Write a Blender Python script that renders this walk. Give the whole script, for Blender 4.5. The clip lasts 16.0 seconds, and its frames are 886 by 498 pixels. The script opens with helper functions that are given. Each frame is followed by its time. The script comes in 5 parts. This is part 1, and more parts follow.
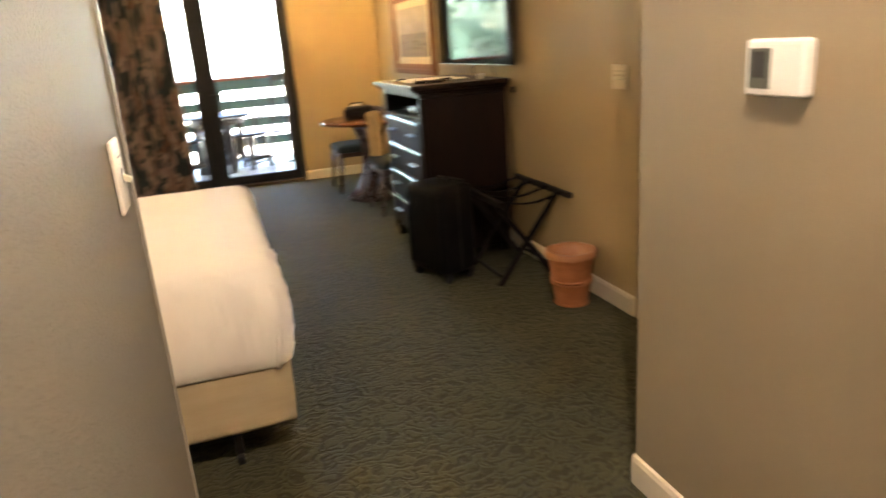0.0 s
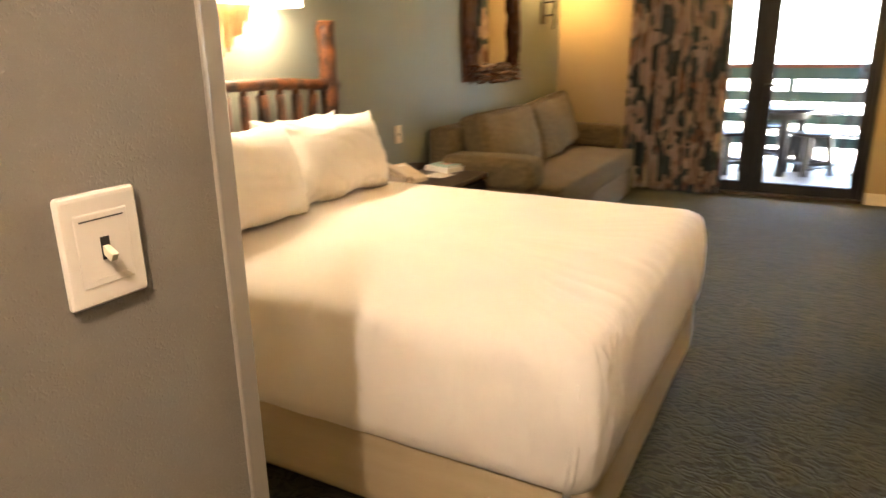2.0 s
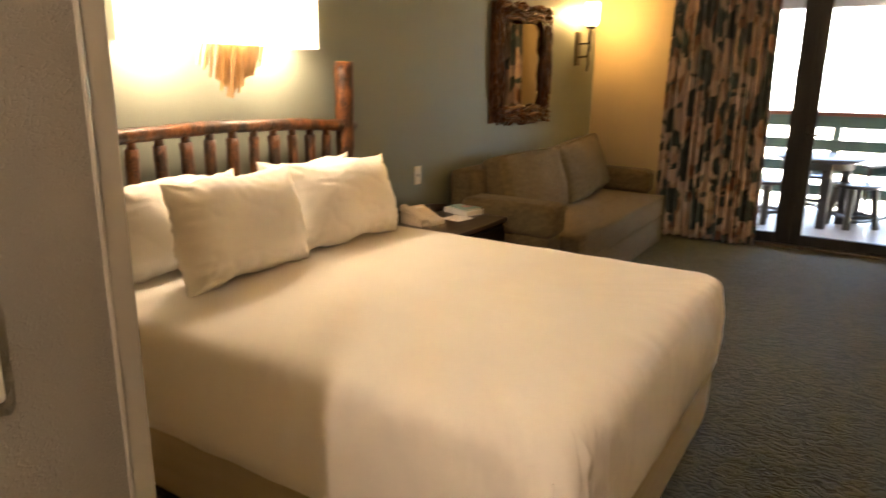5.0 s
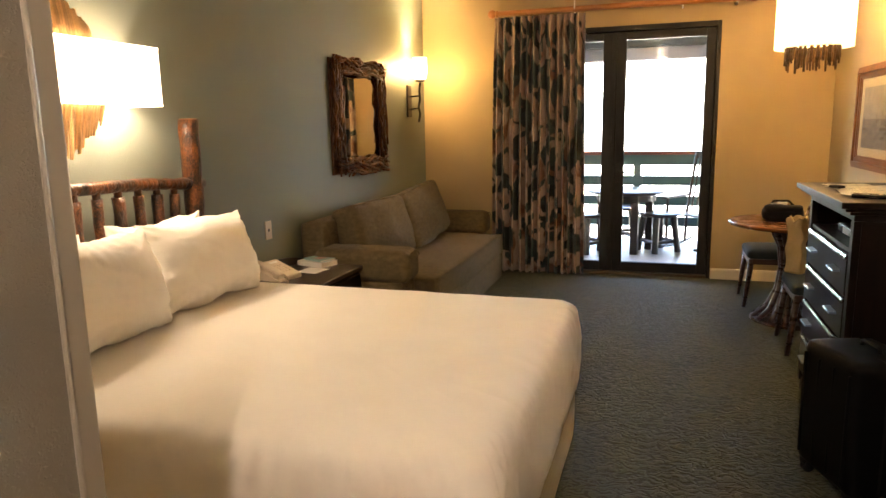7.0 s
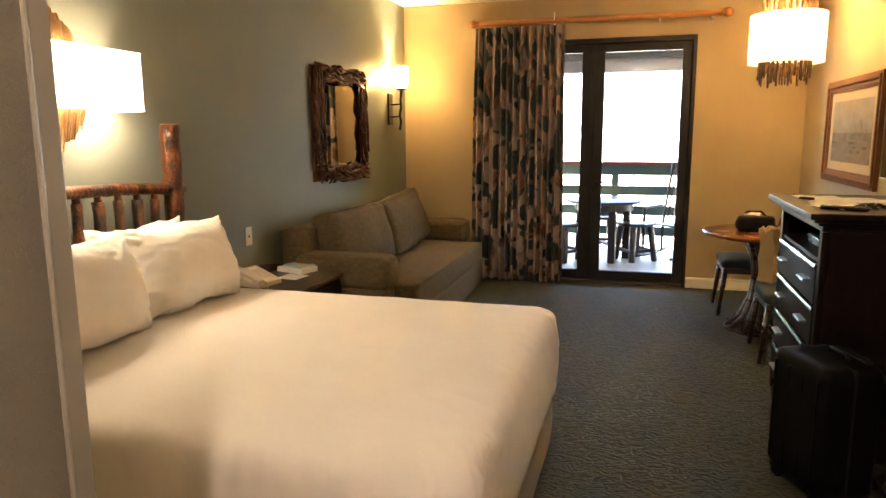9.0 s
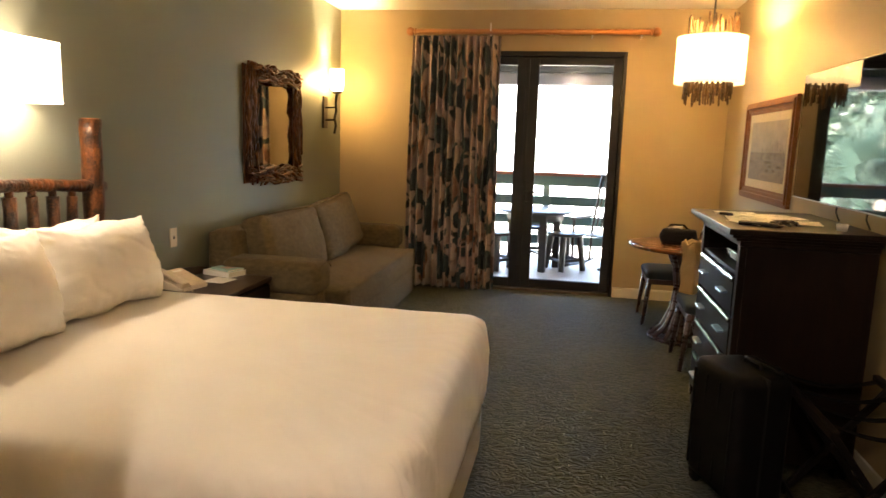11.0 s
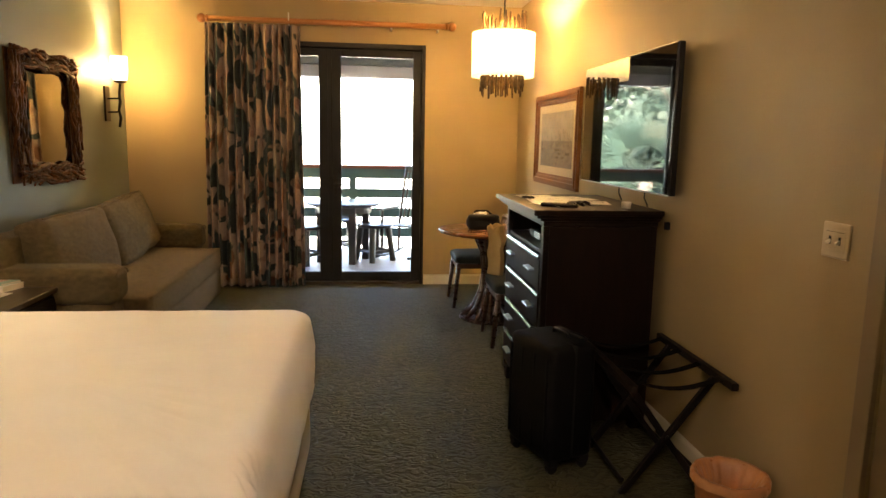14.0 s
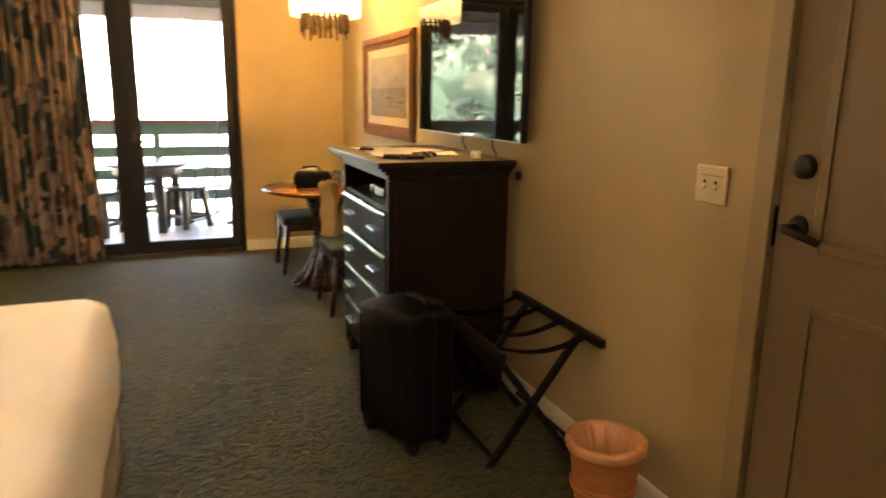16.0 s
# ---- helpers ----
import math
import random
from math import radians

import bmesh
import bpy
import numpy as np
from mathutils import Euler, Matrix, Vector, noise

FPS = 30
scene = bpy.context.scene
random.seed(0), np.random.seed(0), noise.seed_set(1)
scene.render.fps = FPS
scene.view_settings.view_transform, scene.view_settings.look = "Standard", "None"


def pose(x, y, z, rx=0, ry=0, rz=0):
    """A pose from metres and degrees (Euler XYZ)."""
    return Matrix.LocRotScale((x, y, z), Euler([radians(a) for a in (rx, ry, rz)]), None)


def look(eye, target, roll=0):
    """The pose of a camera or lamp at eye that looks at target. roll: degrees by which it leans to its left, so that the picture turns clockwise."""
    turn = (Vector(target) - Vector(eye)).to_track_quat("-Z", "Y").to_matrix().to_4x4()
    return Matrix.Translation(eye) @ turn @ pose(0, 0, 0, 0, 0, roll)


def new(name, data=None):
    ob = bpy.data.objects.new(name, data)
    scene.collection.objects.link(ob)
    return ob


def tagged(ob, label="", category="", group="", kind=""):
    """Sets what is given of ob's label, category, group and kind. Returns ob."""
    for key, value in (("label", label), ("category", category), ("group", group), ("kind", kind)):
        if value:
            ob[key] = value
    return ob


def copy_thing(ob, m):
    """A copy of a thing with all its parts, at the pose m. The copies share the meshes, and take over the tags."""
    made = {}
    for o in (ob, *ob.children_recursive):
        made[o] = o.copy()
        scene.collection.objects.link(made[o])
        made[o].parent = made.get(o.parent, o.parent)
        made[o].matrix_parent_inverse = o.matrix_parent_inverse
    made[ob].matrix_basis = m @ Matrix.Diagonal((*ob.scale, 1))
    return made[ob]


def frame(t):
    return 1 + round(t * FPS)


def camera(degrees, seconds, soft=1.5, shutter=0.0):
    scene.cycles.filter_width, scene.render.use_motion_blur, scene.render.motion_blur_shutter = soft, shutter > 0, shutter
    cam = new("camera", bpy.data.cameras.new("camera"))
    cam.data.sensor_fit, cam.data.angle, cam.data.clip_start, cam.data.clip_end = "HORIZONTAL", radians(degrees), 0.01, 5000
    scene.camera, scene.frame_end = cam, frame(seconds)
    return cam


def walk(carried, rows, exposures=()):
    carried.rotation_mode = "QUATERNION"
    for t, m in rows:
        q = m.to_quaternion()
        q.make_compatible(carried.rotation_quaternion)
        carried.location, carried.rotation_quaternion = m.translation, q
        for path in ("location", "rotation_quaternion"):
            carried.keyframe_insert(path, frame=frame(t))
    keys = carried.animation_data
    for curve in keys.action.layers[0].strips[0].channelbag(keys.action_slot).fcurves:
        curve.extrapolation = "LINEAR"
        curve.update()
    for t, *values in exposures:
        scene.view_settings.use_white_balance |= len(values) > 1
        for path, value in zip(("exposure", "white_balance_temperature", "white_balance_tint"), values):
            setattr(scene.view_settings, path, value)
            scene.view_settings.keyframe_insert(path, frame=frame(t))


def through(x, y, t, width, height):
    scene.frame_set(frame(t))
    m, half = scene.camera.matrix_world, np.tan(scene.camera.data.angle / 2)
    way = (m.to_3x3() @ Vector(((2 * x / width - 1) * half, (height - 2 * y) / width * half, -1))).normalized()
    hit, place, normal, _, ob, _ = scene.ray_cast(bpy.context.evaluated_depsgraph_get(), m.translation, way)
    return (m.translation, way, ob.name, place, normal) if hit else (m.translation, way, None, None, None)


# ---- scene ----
cam = camera(66.1, 16.0, shutter=0.5)
EXPOSURES = [(0, 6.0, 6600, 16), (0.6, 6.1, 6600, 16), (1.0, 6.3, 6600, 17), (1.5, 6.25, 6600, 17), (2.0, 6.08, 6700, 17), (2.5, 5.76, 6900, 17), (3.0, 5.5, 7200, 18), (5, 5.4, 7050, 18), (7.5, 5.4, 6650, 18), (10.5, 5.34, 6650, 17), (12, 5.3, 6750, 16), (14.5, 5.3, 7100, 16), (15.4, 5.4, 7350, 17), (16, 5.85, 7800, 18)]
PATH = [
    (0, (0.11, -1.066, 1.428), (0.693, 0.756, 0.844), -4.2),
    (0.5, (0.355, -0.909, 1.438), (0.446, 0.992, 0.822), 0.8),
    (1, (0.481, -0.659, 1.425), (0.199, 1.228, 0.825), -1.3),
    (1.5, (0.55, -0.428, 1.45), (0.027, 1.416, 0.879), -2.7),
    (2, (0.632, -0.209, 1.453), (-0.294, 1.467, 0.874), -1.0),
    (2.5, (0.68, -0.057, 1.473), (-0.511, 1.428, 0.863), -0.3),
    (3, (0.658, 0.029, 1.492), (-0.614, 1.475, 0.954), -0.9),
    (3.5, (0.66, 0.059, 1.496), (-0.616, 1.501, 0.956), -1.0),
    (4, (0.678, 0.058, 1.492), (-0.583, 1.516, 0.958), -0.8),
    (4.5, (0.688, 0.045, 1.499), (-0.55, 1.527, 0.98), 0.0),
    (5, (0.691, -0.015, 1.521), (-0.342, 1.623, 1.023), 0.7),
    (7.5, (0.564, -0.170, 1.515), (-0.03, 1.707, 1.169), -1.1),
    (8, (0.590, -0.190, 1.516), (-0.001, 1.689, 1.176), -0.9),
    (10.5, (0.572, -0.170, 1.52), (0.158, 1.761, 1.199), 1.1),
    (11, (0.581, -0.172, 1.521), (0.226, 1.771, 1.208), 1.8),
    (11.5, (0.572, -0.166, 1.525), (0.334, 1.798, 1.229), 2.2),
    (12, (0.567, -0.156, 1.522), (0.487, 1.82, 1.223), 1.8),
    (12.5, (0.548, -0.161, 1.52), (0.591, 1.815, 1.214), 1.8),
    (13, (0.528, -0.165, 1.509), (0.64, 1.809, 1.208), 2.6),
    (13.5, (0.516, -0.169, 1.495), (0.705, 1.797, 1.184), 0.7),
    (14, (0.509, -0.166, 1.497), (0.722, 1.798, 1.182), 1.1),
    (14.5, (0.511, -0.159, 1.494), (0.731, 1.803, 1.174), 1.3),
    (15, (0.502, -0.129, 1.464), (0.883, 1.799, 1.093), 1.1),
    (15.5, (0.516, 0.006, 1.44), (1.001, 1.896, 0.996), 1.8),
    (16, (0.515, 0.248, 1.445), (1.22, 2.069, 1.012), 0.8),
]
walk(cam, [(t, look(eye, target, roll)) for t, eye, target, roll in PATH], EXPOSURES)

# ---- world, sun, lamps ----
world = bpy.data.worlds.new("world")
scene.world = world
world.use_nodes = True
wn = world.node_tree.nodes
sky = wn.new("ShaderNodeTexSky")
sky.sky_type, sky.sun_disc = "NISHITA", False
sky.sun_elevation, sky.sun_rotation = radians(52), radians(160)
world.node_tree.links.new(sky.outputs[0], wn["Background"].inputs[0])
wn["Background"].inputs[1].default_value = 0.15

sun = new("sun", bpy.data.lights.new("sun", "SUN"))
sun.data.energy, sun.data.angle, sun.data.color = 5.0, radians(0.5), (1.0, 0.95, 0.86)
sun.matrix_world = look((6, -16, 22), (0, 0, 0))


def lamp(name, place, watts, colour, radius):
    ob = new(name, bpy.data.lights.new(name, "POINT"))
    ob.data.energy, ob.data.color, ob.data.shadow_soft_size = watts, colour, radius
    ob.location = place
    return ob


LINEN = (1.0, 0.81, 0.58)
# bulbs of the bed lamp, the sconce, the pendant and the passage light
lamp("bed_lamp_bulb", (-1.668, 1.78, 1.668), 0.66, LINEN, 0.05)
lamp("bed_lamp_bulb", (-1.668, 2.42, 1.668), 0.66, LINEN, 0.05)
lamp("sconce_bulb", (-1.72, 6.36, 2.07), 4.4, (1.0, 0.74, 0.38), 0.03)
lamp("pendant_bulb", (1.55, 5.30, 2.235), 8.8, (1.0, 0.67, 0.29), 0.06)
lamp("passage_bulb", (0.51, -0.69, 2.60), 2.20, (1.0, 0.80, 0.62), 0.025)

# ---- materials ----
def mat(name, c1, c2=None, scale=6.0, rough=0.6, bump=0.0, bscale=60.0, metal=0.0, stretch=(1, 1, 1), fine=0.25, coat=0.0, sheen=0.0, detail=6.0, dist=0.002, random=0.0, spec=0.5):
    """Two colours mixed by a coarse and a fine noise, roughness that follows them, and relief."""
    m = bpy.data.materials.new(name)
    m.use_nodes = True
    t = m.node_tree
    n, link = t.nodes, t.links.new
    b = n["Principled BSDF"]
    co, mp = n.new("ShaderNodeTexCoord"), n.new("ShaderNodeMapping")
    link(co.outputs["Object"], mp.inputs["Vector"])
    mp.inputs["Scale"].default_value = stretch
    big, small = n.new("ShaderNodeTexNoise"), n.new("ShaderNodeTexNoise")
    big.inputs["Scale"].default_value, big.inputs["Detail"].default_value = scale, detail
    small.inputs["Scale"].default_value, small.inputs["Detail"].default_value = scale * 14, 3
    for q in (big, small):
        link(mp.outputs[0], q.inputs["Vector"])
    mix = n.new("ShaderNodeMix")
    mix.inputs[0].default_value = fine
    link(big.outputs[0], mix.inputs[2]), link(small.outputs[0], mix.inputs[3])
    ramp = n.new("ShaderNodeValToRGB")
    ramp.color_ramp.elements[0].position, ramp.color_ramp.elements[1].position = 0.32, 0.68
    ramp.color_ramp.elements[0].color = (*c1, 1)
    ramp.color_ramp.elements[1].color = (*(c2 or [v * 0.86 for v in c1]), 1)
    link(mix.outputs[0], ramp.inputs[0])
    colour = ramp.outputs[0]
    if random:
        info, hsv, ma = n.new("ShaderNodeObjectInfo"), n.new("ShaderNodeHueSaturation"), n.new("ShaderNodeMapRange")
        ma.inputs[3].default_value, ma.inputs[4].default_value = 1 - random, 1 + random
        link(info.outputs["Random"], ma.inputs[0]), link(ma.outputs[0], hsv.inputs["Value"]), link(colour, hsv.inputs["Color"])
        colour = hsv.outputs[0]
    link(colour, b.inputs["Base Color"])
    rr = n.new("ShaderNodeMapRange")
    rr.inputs[3].default_value, rr.inputs[4].default_value = max(0.015, rough - min(0.08, rough * 0.3)), min(1, rough + min(0.08, rough * 0.3))
    link(mix.outputs[0], rr.inputs[0]), link(rr.outputs[0], b.inputs["Roughness"])
    b.inputs["Metallic"].default_value = metal
    b.inputs["Coat Weight"].default_value = coat
    b.inputs["Coat Roughness"].default_value = 0.15
    b.inputs["Sheen Weight"].default_value = sheen
    b.inputs["Specular IOR Level"].default_value = spec
    if bump:
        bn, bu = n.new("ShaderNodeTexNoise"), n.new("ShaderNodeBump")
        bn.inputs["Scale"].default_value, bn.inputs["Detail"].default_value = bscale, 4
        link(mp.outputs[0], bn.inputs["Vector"])
        bu.inputs["Strength"].default_value, bu.inputs["Distance"].default_value = bump, dist
        link(bn.outputs[0], bu.inputs["Height"]), link(bu.outputs[0], b.inputs["Normal"])
    return m


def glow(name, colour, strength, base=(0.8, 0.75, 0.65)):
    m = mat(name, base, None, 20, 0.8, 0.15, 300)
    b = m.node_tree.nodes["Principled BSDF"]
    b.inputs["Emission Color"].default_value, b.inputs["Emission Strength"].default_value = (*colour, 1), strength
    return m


def lit_shade(name, colour, strength, through):
    """A lit lamp shade whose cloth or glass lets a share of the bulb's light through."""
    m = glow(name, colour, strength)
    n, link = m.node_tree.nodes, m.node_tree.links.new
    tr, mx = n.new("ShaderNodeBsdfTransparent"), n.new("ShaderNodeMixShader")
    tr.inputs[0].default_value = (1.0, 0.92, 0.78, 1)
    mx.inputs[0].default_value = through
    link(n["Principled BSDF"].outputs[0], mx.inputs[1]), link(tr.outputs[0], mx.inputs[2]), link(mx.outputs[0], n["Material Output"].inputs[0])
    return m


def knockdown(name, c1, c2, amount, blobs=55.0, lo=0.585, hi=0.665):
    """Painted plaster with a sprayed, flattened texture."""
    m = mat(name, c1, c2, 1.6, 0.55, 0.0, fine=0.1)
    t = m.node_tree
    n, link = t.nodes, t.links.new
    co, v, nz, bu, r, mul = (n.new("ShaderNode" + k) for k in ("TexCoord", "TexNoise", "TexNoise", "Bump", "ValToRGB", "Math"))
    v.inputs["Scale"].default_value, v.inputs["Detail"].default_value, v.inputs["Distortion"].default_value = blobs, 2.0, 0.3
    nz.inputs["Scale"].default_value, nz.inputs["Detail"].default_value = blobs * 5, 2
    r.color_ramp.elements[0].position, r.color_ramp.elements[1].position = lo, hi
    link(co.outputs["Object"], v.inputs["Vector"]), link(co.outputs["Object"], nz.inputs["Vector"])
    link(v.outputs[0], r.inputs[0])
    mul.operation = "MULTIPLY_ADD"
    mul.inputs[1].default_value = 0.25
    link(nz.outputs[0], mul.inputs[0]), link(r.outputs[0], mul.inputs[2])
    bu.inputs["Strength"].default_value, bu.inputs["Distance"].default_value = amount, 0.003
    link(mul.outputs[0], bu.inputs["Height"]), link(bu.outputs[0], n["Principled BSDF"].inputs["Normal"])
    return m


def carpet_material():
    """Cut pile carpet with an embossed pattern of short wavy lines."""
    m = mat("carpet", (0.044, 0.043, 0.022), (0.070, 0.067, 0.036), 3.0, 0.86, 0.0, fine=0.45, sheen=0.08, spec=0.14)
    t = m.node_tree
    n, link = t.nodes, t.links.new
    co, mp, warp, add, ridge, pile, bu, ma, br, mixc = (n.new("ShaderNode" + k) for k in ("TexCoord", "Mapping", "TexNoise", "VectorMath", "TexNoise", "TexNoise", "Bump", "Math", "ValToRGB", "Mix"))
    link(co.outputs["Object"], mp.inputs["Vector"])
    mp.inputs["Scale"].default_value = (27.0, 50.0, 1.0)
    mp.inputs["Rotation"].default_value = (0, 0, 0.25)
    warp.inputs["Scale"].default_value, warp.inputs["Detail"].default_value = 13.0, 1.0
    link(co.outputs["Object"], warp.inputs["Vector"])
    add.operation = "MULTIPLY_ADD"
    add.inputs[1].default_value = (5.0, 6.5, 0)
    link(warp.outputs["Color"], add.inputs[0]), link(mp.outputs[0], add.inputs[2])
    ridge.inputs["Scale"].default_value, ridge.inputs["Detail"].default_value = 1.0, 0.5
    link(add.outputs[0], ridge.inputs["Vector"])
    br.color_ramp.elements[0].position, br.color_ramp.elements[1].position = 0.40, 0.56
    link(ridge.outputs[0], br.inputs[0])
    pile.inputs["Scale"].default_value, pile.inputs["Detail"].default_value = 420.0, 2.0
    link(co.outputs["Object"], pile.inputs["Vector"])
    ma.operation = "MULTIPLY_ADD"
    ma.inputs[1].default_value = 0.35
    link(pile.outputs[0], ma.inputs[0]), link(br.outputs[0], ma.inputs[2])
    bu.inputs["Strength"].default_value, bu.inputs["Distance"].default_value = 0.8, 0.006
    b = n["Principled BSDF"]
    b.inputs["Sheen Tint"].default_value = (0.80, 0.84, 0.62, 1)
    link(ma.outputs[0], bu.inputs["Height"]), link(bu.outputs[0], b.inputs["Normal"])
    old = b.inputs["Base Color"].links[0].from_socket
    mixc.data_type, mixc.blend_type = "RGBA", "MULTIPLY"
    mixc.inputs[0].default_value = 0.4
    link(old, mixc.inputs[6]), link(br.outputs[0], mixc.inputs[7]), link(mixc.outputs[2], b.inputs["Base Color"])
    return m


def curtain_material():
    """Woven cloth printed with tan and rust streaks and dark teal leaves."""
    m = mat("curtain_cloth", (0.28, 0.175, 0.145), (0.35, 0.27, 0.23), 3.0, 0.85, 0.3, 500, stretch=(1, 1, 1), sheen=0.2, spec=0.2)
    t = m.node_tree
    n, link = t.nodes, t.links.new
    b = n["Principled BSDF"]
    uv = n.new("ShaderNodeUVMap")
    uv.uv_map = "cloth"

    def blotch(scale, at, lo, hi, distort):
        mp, nz, r = n.new("ShaderNodeMapping"), n.new("ShaderNodeTexNoise"), n.new("ShaderNodeValToRGB")
        mp.inputs["Scale"].default_value, mp.inputs["Location"].default_value = scale, at
        mp.inputs["Rotation"].default_value = (0, 0, -0.35)
        nz.inputs["Scale"].default_value, nz.inputs["Detail"].default_value, nz.inputs["Distortion"].default_value = 1.0, 1.5, distort
        r.color_ramp.elements[0].position, r.color_ramp.elements[1].position = lo, hi
        link(uv.outputs[0], mp.inputs["Vector"]), link(mp.outputs[0], nz.inputs["Vector"]), link(nz.outputs[0], r.inputs[0])
        return r.outputs[0]

    colour = b.inputs["Base Color"].links[0].from_socket
    for fac, c in (
        (blotch((4.5, 3.6, 1), (0, 0, 0), 0.48, 0.56, 0.6), (0.40, 0.31, 0.255)),
        (blotch((6, 3.0, 1), (7, 3, 2), 0.56, 0.62, 0.7), (0.17, 0.085, 0.055)),
        (blotch((3.3, 3.0, 1), (3, 9, 5), 0.555, 0.580, 0.8), (0.016, 0.026, 0.030)),
        (blotch((6.0, 4.4, 1), (13, 5, 1), 0.57, 0.60, 0.9), (0.030, 0.050, 0.056)),
    ):
        mx = n.new("ShaderNodeMix")
        mx.data_type = "RGBA"
        link(fac, mx.inputs[0]), link(colour, mx.inputs[6])
        mx.inputs[7].default_value = (*c, 1)
        colour = mx.outputs[2]
    link(colour, b.inputs["Base Color"])
    return m


def pane_material(gloss=0.05):
    m = bpy.data.materials.new("pane_glass")
    m.use_nodes = True
    n, link = m.node_tree.nodes, m.node_tree.links.new
    n.remove(n["Principled BSDF"])
    tr, gl, mx = n.new("ShaderNodeBsdfTransparent"), n.new("ShaderNodeBsdfGlossy"), n.new("ShaderNodeMixShader")
    gl.inputs["Roughness"].default_value = 0.02
    mx.inputs[0].default_value = gloss
    link(tr.outputs[0], mx.inputs[1]), link(gl.outputs[0], mx.inputs[2]), link(mx.outputs[0], n["Material Output"].inputs[0])
    return m


def leaf_material(name, c1, c2):
    m = mat(name, c1, c2, 0.8, 0.55, random=0.2)
    n, link = m.node_tree.nodes, m.node_tree.links.new
    b = n["Principled BSDF"]
    tl, mx = n.new("ShaderNodeBsdfTranslucent"), n.new("ShaderNodeMixShader")
    link(b.inputs["Base Color"].links[0].from_socket, tl.inputs[0])
    mx.inputs[0].default_value = 0.5
    link(b.outputs[0], mx.inputs[1]), link(tl.outputs[0], mx.inputs[2]), link(mx.outputs[0], n["Material Output"].inputs[0])
    return m


M_GREEN = knockdown("sage_wall_paint", (0.158, 0.172, 0.136), (0.172, 0.184, 0.147), 0.12, 70)
M_TAN = knockdown("tan_wall_paint", (0.362, 0.268, 0.138), (0.388, 0.290, 0.152), 0.12, 70)
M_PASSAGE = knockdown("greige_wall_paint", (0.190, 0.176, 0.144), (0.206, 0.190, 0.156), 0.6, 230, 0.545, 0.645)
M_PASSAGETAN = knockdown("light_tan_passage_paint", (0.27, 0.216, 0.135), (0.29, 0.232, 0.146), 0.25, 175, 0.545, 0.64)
M_CEIL = knockdown("ceiling_paint", (0.74, 0.69, 0.59), (0.70, 0.65, 0.56), 0.4, 40)
M_TRIM = mat("cream_gloss_paint", (0.66, 0.60, 0.47), (0.62, 0.56, 0.43), 3, 0.4, 0.1, 90)
M_GUARD = mat("corner_guard_plastic", (0.30, 0.275, 0.225), (0.28, 0.257, 0.21), 3, 0.35)
M_CARPET = carpet_material()
M_DARKFLOOR = mat("dark_wood_floor", (0.07, 0.035, 0.02), (0.11, 0.055, 0.03), 5, 0.4, 0.2, 80, stretch=(6, 1, 1), random=0.2)
M_DOOR = mat("taupe_door_paint", (0.205, 0.142, 0.080), (0.183, 0.126, 0.070), 2, 0.45, 0.12, 120)
M_CASING = mat("tan_casing_paint", (0.29, 0.215, 0.125), (0.265, 0.195, 0.112), 2, 0.5, 0.12, 120)
M_BLACKMETAL = mat("black_bronze_metal", (0.02, 0.018, 0.016), (0.03, 0.026, 0.022), 30, 0.38, 0.1, 200, metal=0.6)
M_BLACKFRAME = mat("black_door_frame_paint", (0.012, 0.012, 0.0115), (0.019, 0.018, 0.017), 9, 0.5, 0.1, 150, spec=0.28)
M_SHEET = mat("white_bed_sheet", (0.80, 0.77, 0.71), (0.84, 0.81, 0.75), 5, 0.85, 0.25, 14, sheen=0.15, dist=0.006, spec=0.25)
M_PILLOW = mat("white_pillowcase_cotton", (0.82, 0.79, 0.73), (0.86, 0.83, 0.77), 7, 0.85, 0.3, 22, sheen=0.1, dist=0.005, spec=0.25)
M_BOX = mat("cream_box_spring_cover", (0.40, 0.33, 0.205), (0.46, 0.385, 0.25), 3, 0.85, 0.3, 120, stretch=(1, 1, 9))
M_LOG = mat("varnished_log", (0.012, 0.004, 0.002), (0.22, 0.075, 0.020), 17, 0.36, 1.0, 60, coat=0.10, fine=0.45, dist=0.009, spec=0.35, stretch=(1, 1, 0.55))
M_LOG.node_tree.nodes["Color Ramp"].color_ramp.elements[0].position = 0.44
M_LOG.node_tree.nodes["Color Ramp"].color_ramp.elements[1].position = 0.66
M_LOGEND = mat("cut_log_end", (0.42, 0.22, 0.09), (0.32, 0.15, 0.06), 20, 0.45, 0.3, 60)
M_TWIG = mat("dark_twig", (0.024, 0.008, 0.0022), (0.110, 0.040, 0.010), 22, 0.38, 0.8, 60, spec=0.09, random=0.35, dist=0.003)
M_RAFFIA = mat("split_cane", (0.55, 0.32, 0.12), (0.70, 0.44, 0.20), 30, 0.6, 0.5, 120, random=0.25)
M_BRANCH = mat("grey_gold_twig", (0.035, 0.018, 0.006), (0.11, 0.062, 0.022), 30, 0.5, 0.6, 90, random=0.35, spec=0.25)
M_SOFA = mat("olive_taupe_chenille", (0.046, 0.034, 0.016), (0.165, 0.122, 0.060), 26, 0.92, 0.7, 330, stretch=(1, 1, 1.6), fine=0.62, sheen=0.05, spec=0.2, dist=0.004)
M_ESPRESSO = mat("espresso_wood", (0.006, 0.003, 0.002), (0.012, 0.0055, 0.0035), 5, 0.46, 0.12, 120, stretch=(8, 1, 1), coat=0.03, spec=0.16)
M_LIP = mat("polished_espresso_wood", (0.018, 0.010, 0.007), (0.028, 0.015, 0.010), 5, 0.26, 0.05, 120, stretch=(8, 1, 1), coat=0.6)
